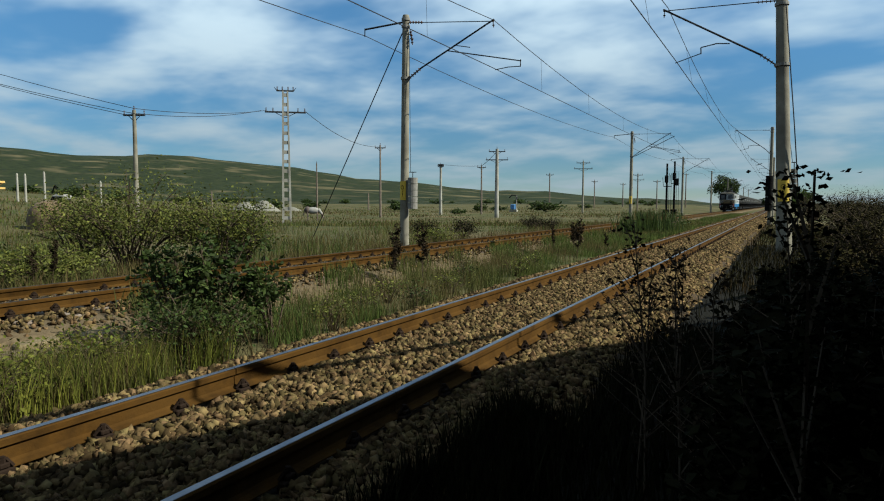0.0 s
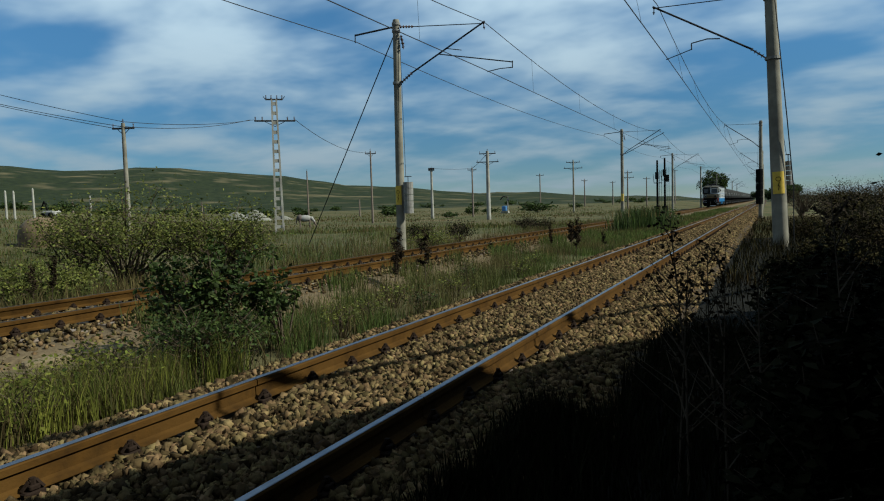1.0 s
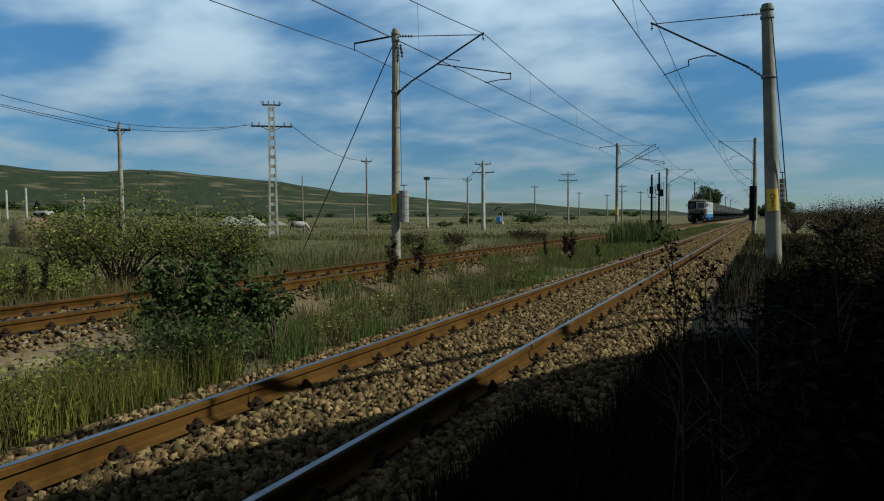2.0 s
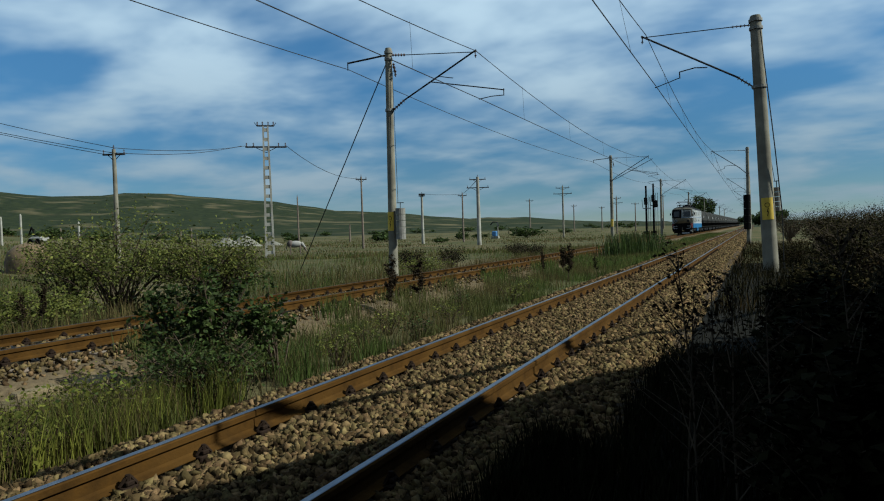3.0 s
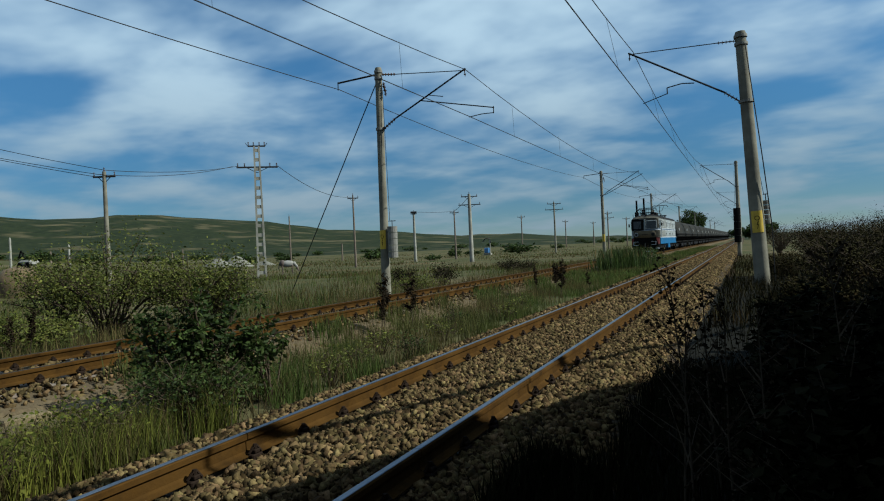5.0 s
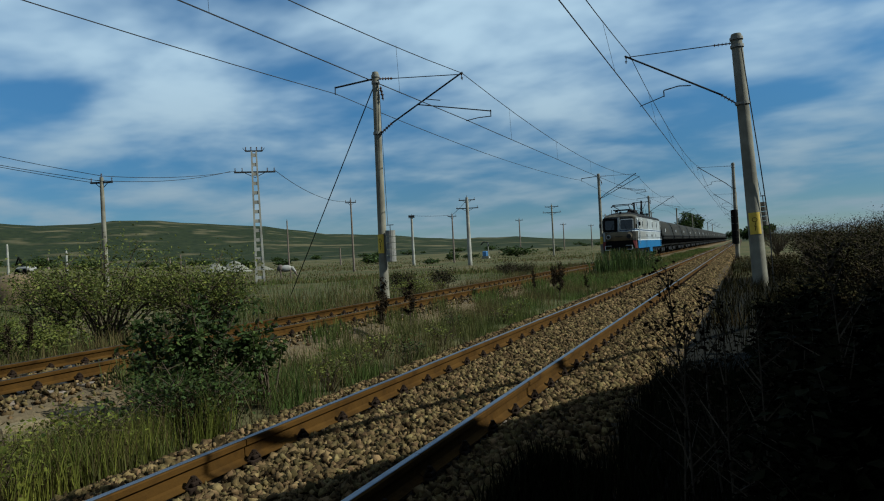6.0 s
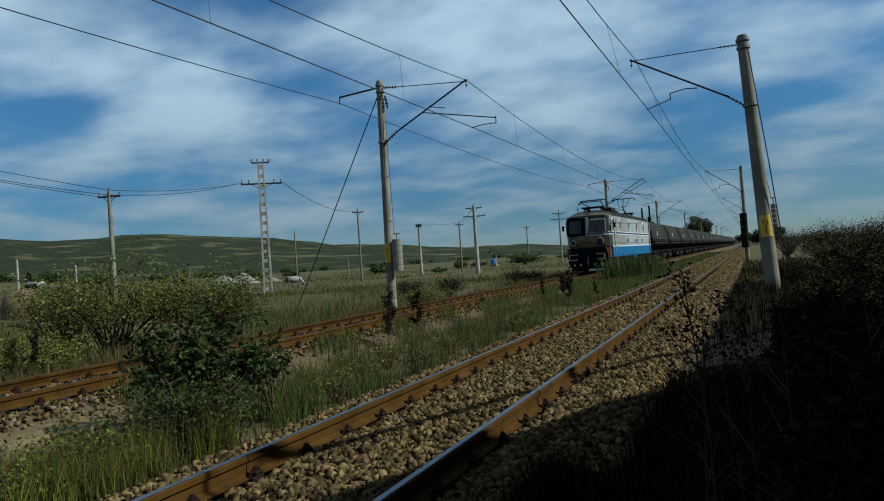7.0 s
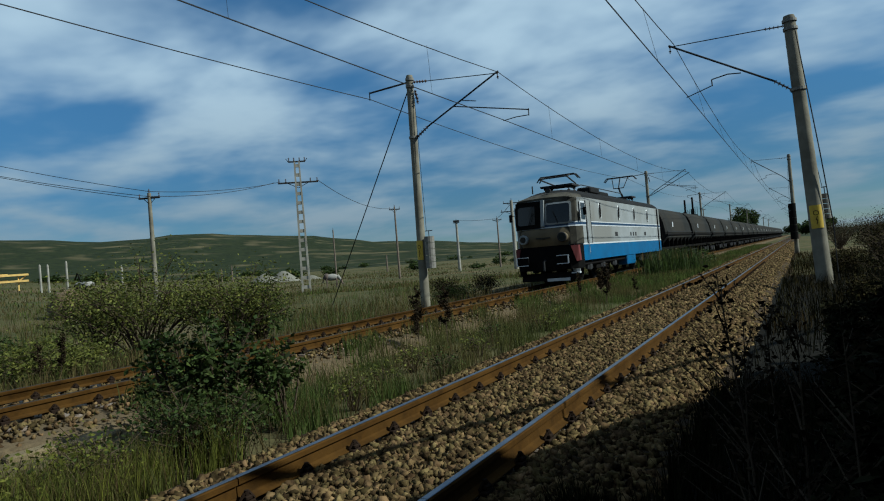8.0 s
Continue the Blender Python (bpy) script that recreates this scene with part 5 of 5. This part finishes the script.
    tree(6.0, 250, 7, 4, 172, "distant dark tree beside the line")
    tree(3.0, 190, 5, 3.5, 173, "distant dark tree beside the line")


# ---- small things of the field ----
def build_field_things():
    for i, (az, d, r, h) in enumerate(((-43.4, 128, 3.6, 1.7), (-41.9, 130, 3.7, 2.0), (-39.6, 136, 2.4, 0.8))):
        x, y = at_polar(az, d)
        rnd = random.Random(i)
        rings = [[(r * k * math.cos(a) * rnd.uniform(0.985, 1.015), r * 0.7 * k * math.sin(a), h * z) for a in np.linspace(0, 2 * math.pi, 19)[:-1]] for k, z in ((1.1, -0.15), (0.85, 0.16), (0.55, 0.52), (0.25, 0.88), (0.06, 1.0))]
        single("sand_heap", Geo().loft(rings), M["sand"], "pale heap of sand on the field", "sand heap", "sand heaps", smooth=True, at=pose(x, y, ground_z(x, y)))
    # grazing horse
    x, y = at_polar(-37.8, 72)
    o = thing("horse", "white and brown horse grazing in the field", "horse", at=pose(x, y, ground_z(x, y), 0, 0, 35))
    o.scale = (0.85, 0.85, 0.95)
    part("body", Geo().ball((0, 0, 1.15), (0.85, 0.33, 0.38), 12, 8), M["hide"], o, "pale barrel", smooth=True)
    part("hindquarters", Geo().ball((-0.62, 0, 1.2), (0.4, 0.34, 0.4), 10, 8), M["hide_d"], o, "brown hindquarters", smooth=True)
    part("neck", Geo().tube((0.7, 0, 1.25), (1.15, 0, 0.75), 0.24, 0.14, n=10), M["hide"], o, smooth=True)
    part("head", Geo().tube((1.1, 0, 0.82), (1.32, 0, 0.32), 0.15, 0.08, n=8), M["hide_d"], o, smooth=True)
    for lx in (0.55, -0.65):
        for ly in (-0.18, 0.18):
            part("leg", Geo().tube((lx, ly, 1.0), (lx + 0.03, ly, 0.5), 0.11, 0.07, n=7).tube((lx + 0.03, ly, 0.5), (lx, ly, 0), 0.06, 0.06, n=7), M["hide_d"], o)
    part("tail", Geo().tube((-1.0, 0, 1.3), (-1.12, 0, 0.6), 0.05, 0.08, n=6), M["hide_d"], o)
    # hay
    x, y = at_polar(-57.3, 50)
    b = ground_z(x, y)
    rnd = random.Random(9)
    h = thing("haystack", "small brown weathered haystack on dry grass", "haystack", at=pose(x, y, b))
    h.scale = (0.95, 0.95, 0.7)
    part("mound", Geo().loft([[(1.5 * k * math.cos(a) * rnd.uniform(0.9, 1.1), 1.3 * k * math.sin(a), z * 2.0) for a in np.linspace(0, 2 * math.pi, 15)[:-1]] for k, z in ((1.0, -0.1), (1.05, 0.5), (0.95, 0.95), (0.6, 1.25), (0.15, 1.36))]), M["hay"], h, smooth=True)
    blades("loose_straw", 900, lambda rs, n: (lambda a, k: (1.5 * k * np.cos(a), 1.3 * k * np.sin(a), 2.4 * (1 - k ** 3) + 0.05))(rs.uniform(0, 6.28, n), rs.uniform(0, 1, n) ** 0.5), 0.3, 0.02, M["hay"], 91, 1.0, parent=h)
    # timber rack and posts
    x, y = at_polar(-63.0, 90)
    b = ground_z(x, y)
    r = thing("timber_rack", "open yellow timber rack on posts", "timber rack", at=pose(x, y, b, 0, 0, 60))
    for k, z in enumerate((1.0, 1.7)):
        part("plank", Geo().box((0, 0, z), (9, 0.5, 0.22)).box((-1, 0.5, z + 0.1), (7, 0.4, 0.2)), M["timber"], r)
    for dx in (-4, -1.5, 1, 3.5):
        part("post", Geo().box((dx, 0.1, 0.7), (0.14, 0.14, 1.6)).tube((dx, 0, 1.0), (dx + 0.9, 0, 1.7), 0.06, n=5), M["timber"], r)
    for i, (az, hh) in enumerate(((-59.4, 3.2), (-58.9, 3.2), (-57.7, 3.6), (-54.0, 3.2))):
        px, py = at_polar(az, 88)
        single("fence_post", Geo().tube((0, 0, -0.3), (0, 0, hh - 0.2), 0.13, 0.11, n=8).tube((0, 0, hh - 0.2), (0, 0, hh), 0.11, 0.05, n=8), M["concrete_w"], "pale concrete post in the field", "post", "field posts", at=pose(px, py, ground_z(px, py)))
    # scrap pile and a blue pump
    x, y = at_polar(-56.6, 92)
    s = thing("farm_machine", "small pale and dark farm machine in the grass", "farm machine", at=pose(x, y, ground_z(x, y)))
    part("hull", Geo().box((0, 0, 0.7), (2.4, 1.2, 0.7), bev=0.2), M["hide"], s)
    part("boom", Geo().path([(-0.6, 0, 0.9), (-1.3, 0, 2.2), (-1.9, 0, 1.2)], 0.09), M["black"], s)
    part("wheel", Geo().tube((-0.7, -0.7, 0.4), (-0.7, -0.5, 0.4), 0.4, n=12), M["black"], s)
    part("wheel", Geo().tube((0.7, -0.7, 0.4), (0.7, -0.5, 0.4), 0.4, n=12), M["black"], s)
    x, y = at_polar(-20.75, 140)
    s = thing("water_pump", "small blue field pump with a crooked arm", "pump", at=pose(x, y, ground_z(x, y)))
    part("tank", Geo().box((0, 0, 1.0), (1.0, 0.9, 1.1), bev=0.1), M["gblue"], s)
    part("stand", Geo().tube((0.7, 0, 0), (0.7, 0, 3.2), 0.12, n=7).box((0.1, 0, 0.2), (1.6, 0.9, 0.4)), M["concrete_w"], s)
    part("jib", Geo().path([(-0.9, 0, 2.9), (-0.3, 0, 3.5), (0.6, 0, 3.4), (0.9, 0, 2.6)], 0.12), M["steel"], s)
    # railway signals beside the far track
    for x, y, top, heads in ((-12.3, 86, 6.9, 1), (-11.75, 88.5, 7.3, 2)):
        s = thing("railway_signal", "dark railway signal post with lamp heads and ladder", "signal", "railway signals", at=pose(x, y, -0.3))
        part("post", Geo().tube((0, 0, -0.2), (0, 0, top), 0.14, 0.11, n=10), M["black"], s)
        part("ladder", Geo().tube((0.25, 0.1, 0), (0.25, 0.1, top - 1.2), 0.025, n=5).tube((0.5, 0.1, 0), (0.5, 0.1, top - 1.2), 0.025, n=5), M["black"], s)
        part("platform", Geo().box((0.1, 0, top - 2.8), (0.9, 0.5, 0.08)).path([(-0.4, 0, top - 2.8), (-0.5, 0, top - 1.7)], 0.03), M["black"], s)
        for k in range(heads):
            hd = part("signal_head", Geo().box((0.34 if k else -0.02, -0.2, top - 1.9 - k * 0.7), (0.42, 0.22, 0.9), bev=0.05), M["black"], s)
            for j in (-0.25, 0.0, 0.25):
                part("lens", Geo().tube((0.34 if k else -0.02, -0.3, top - 1.9 - k * 0.7 + j), (0.34 if k else -0.02, -0.33, top - 1.9 - k * 0.7 + j), 0.09, n=10), M["glass"], hd)
        part("cabinet", Geo().box((0, -0.1, 0.75), (0.7, 0.5, 1.0), bev=0.04), M["black"], s)
    # concrete slabs by the near track
    for x, y, w, a in ((-7.5, 5.5, 0.45, 20), (-7.75, 4.9, 0.5, -15)):
        single("concrete_slab", Geo().box((0, 0, 0), (w, 0.5, 0.14), bev=0.02), M["bare"], "weathered pale concrete slab lying in gravel", "slab", "loose slabs", at=pose(x, y, -0.2, 2, -3, a))

def build_stones():
    for nm, cx, n, y0, y1, size, seed in (("near", NEAR, 54000, 1.5, 15, 0.032, 31), ("near", NEAR, 32000, 13, 48, 0.042, 32), ("near", NEAR, 14000, 46, 130, 0.075, 37), ("near", NEAR, 12000, 1.6, -5.0, 0.034, 39), ("far", FAR, 12000, 4, 42, 0.036, 33)):
        ob = new("ballast_stones", stones(cx, n, y0, y1, size, seed, 1.75))
        tagged(ob, "loose brown crushed stones of the track bed", "ballast", kind="stuff")
    # gravel between the tracks, where the ground is bare
    rings = [[(x, y, -0.27 + 0.04 * math.sin(y * 2 + x)) for x in (-8.2, -7.6, -7.0, -6.5, -5.9)] for y in np.linspace(-4, 6.6, 24)]
    single("bare_ground", Geo().loft(rings, closed=False, caps=False), M["bare"], "bare pale gravelly ground between the tracks", "ground", kind="structure")
    me = stones(-7.0, 6500, 1.0, 6.6, 0.024, 34, 0.9)
    ob = new("gravel", me)
    ob.location.z = -0.25
    tagged(ob, "pale loose gravel on bare ground", "gravel", kind="stuff")
    # single stones on the crest
    rnd = random.Random(77)
    kinds = []
    for k in range(6):
        g = Geo().ball((0, 0, 0), (0.034 * rnd.uniform(0.8, 1.3), 0.028, 0.024), 5, 3, 0.3, rnd)
        kinds.append(g.mesh("ballast_stone", M["stone_one"]))
    bed = bpy.data.objects["ballast_near"]
    for i in range(290):
        x = NEAR + rnd.choice((rnd.uniform(-0.62, 0.62), rnd.uniform(0.9, 1.7), rnd.uniform(-1.75, -0.9)))
        part("ballast_stone", kinds[i % 6], None, bed, at=pose(x, rnd.uniform(2.5, 9.5), 0.0 - 0.3 * max(0, abs(x - NEAR) - 1.5), rnd.uniform(0, 360), rnd.uniform(0, 360), rnd.uniform(0, 360)))


build_vegetation()
build_field_things()
build_stones()
motions()
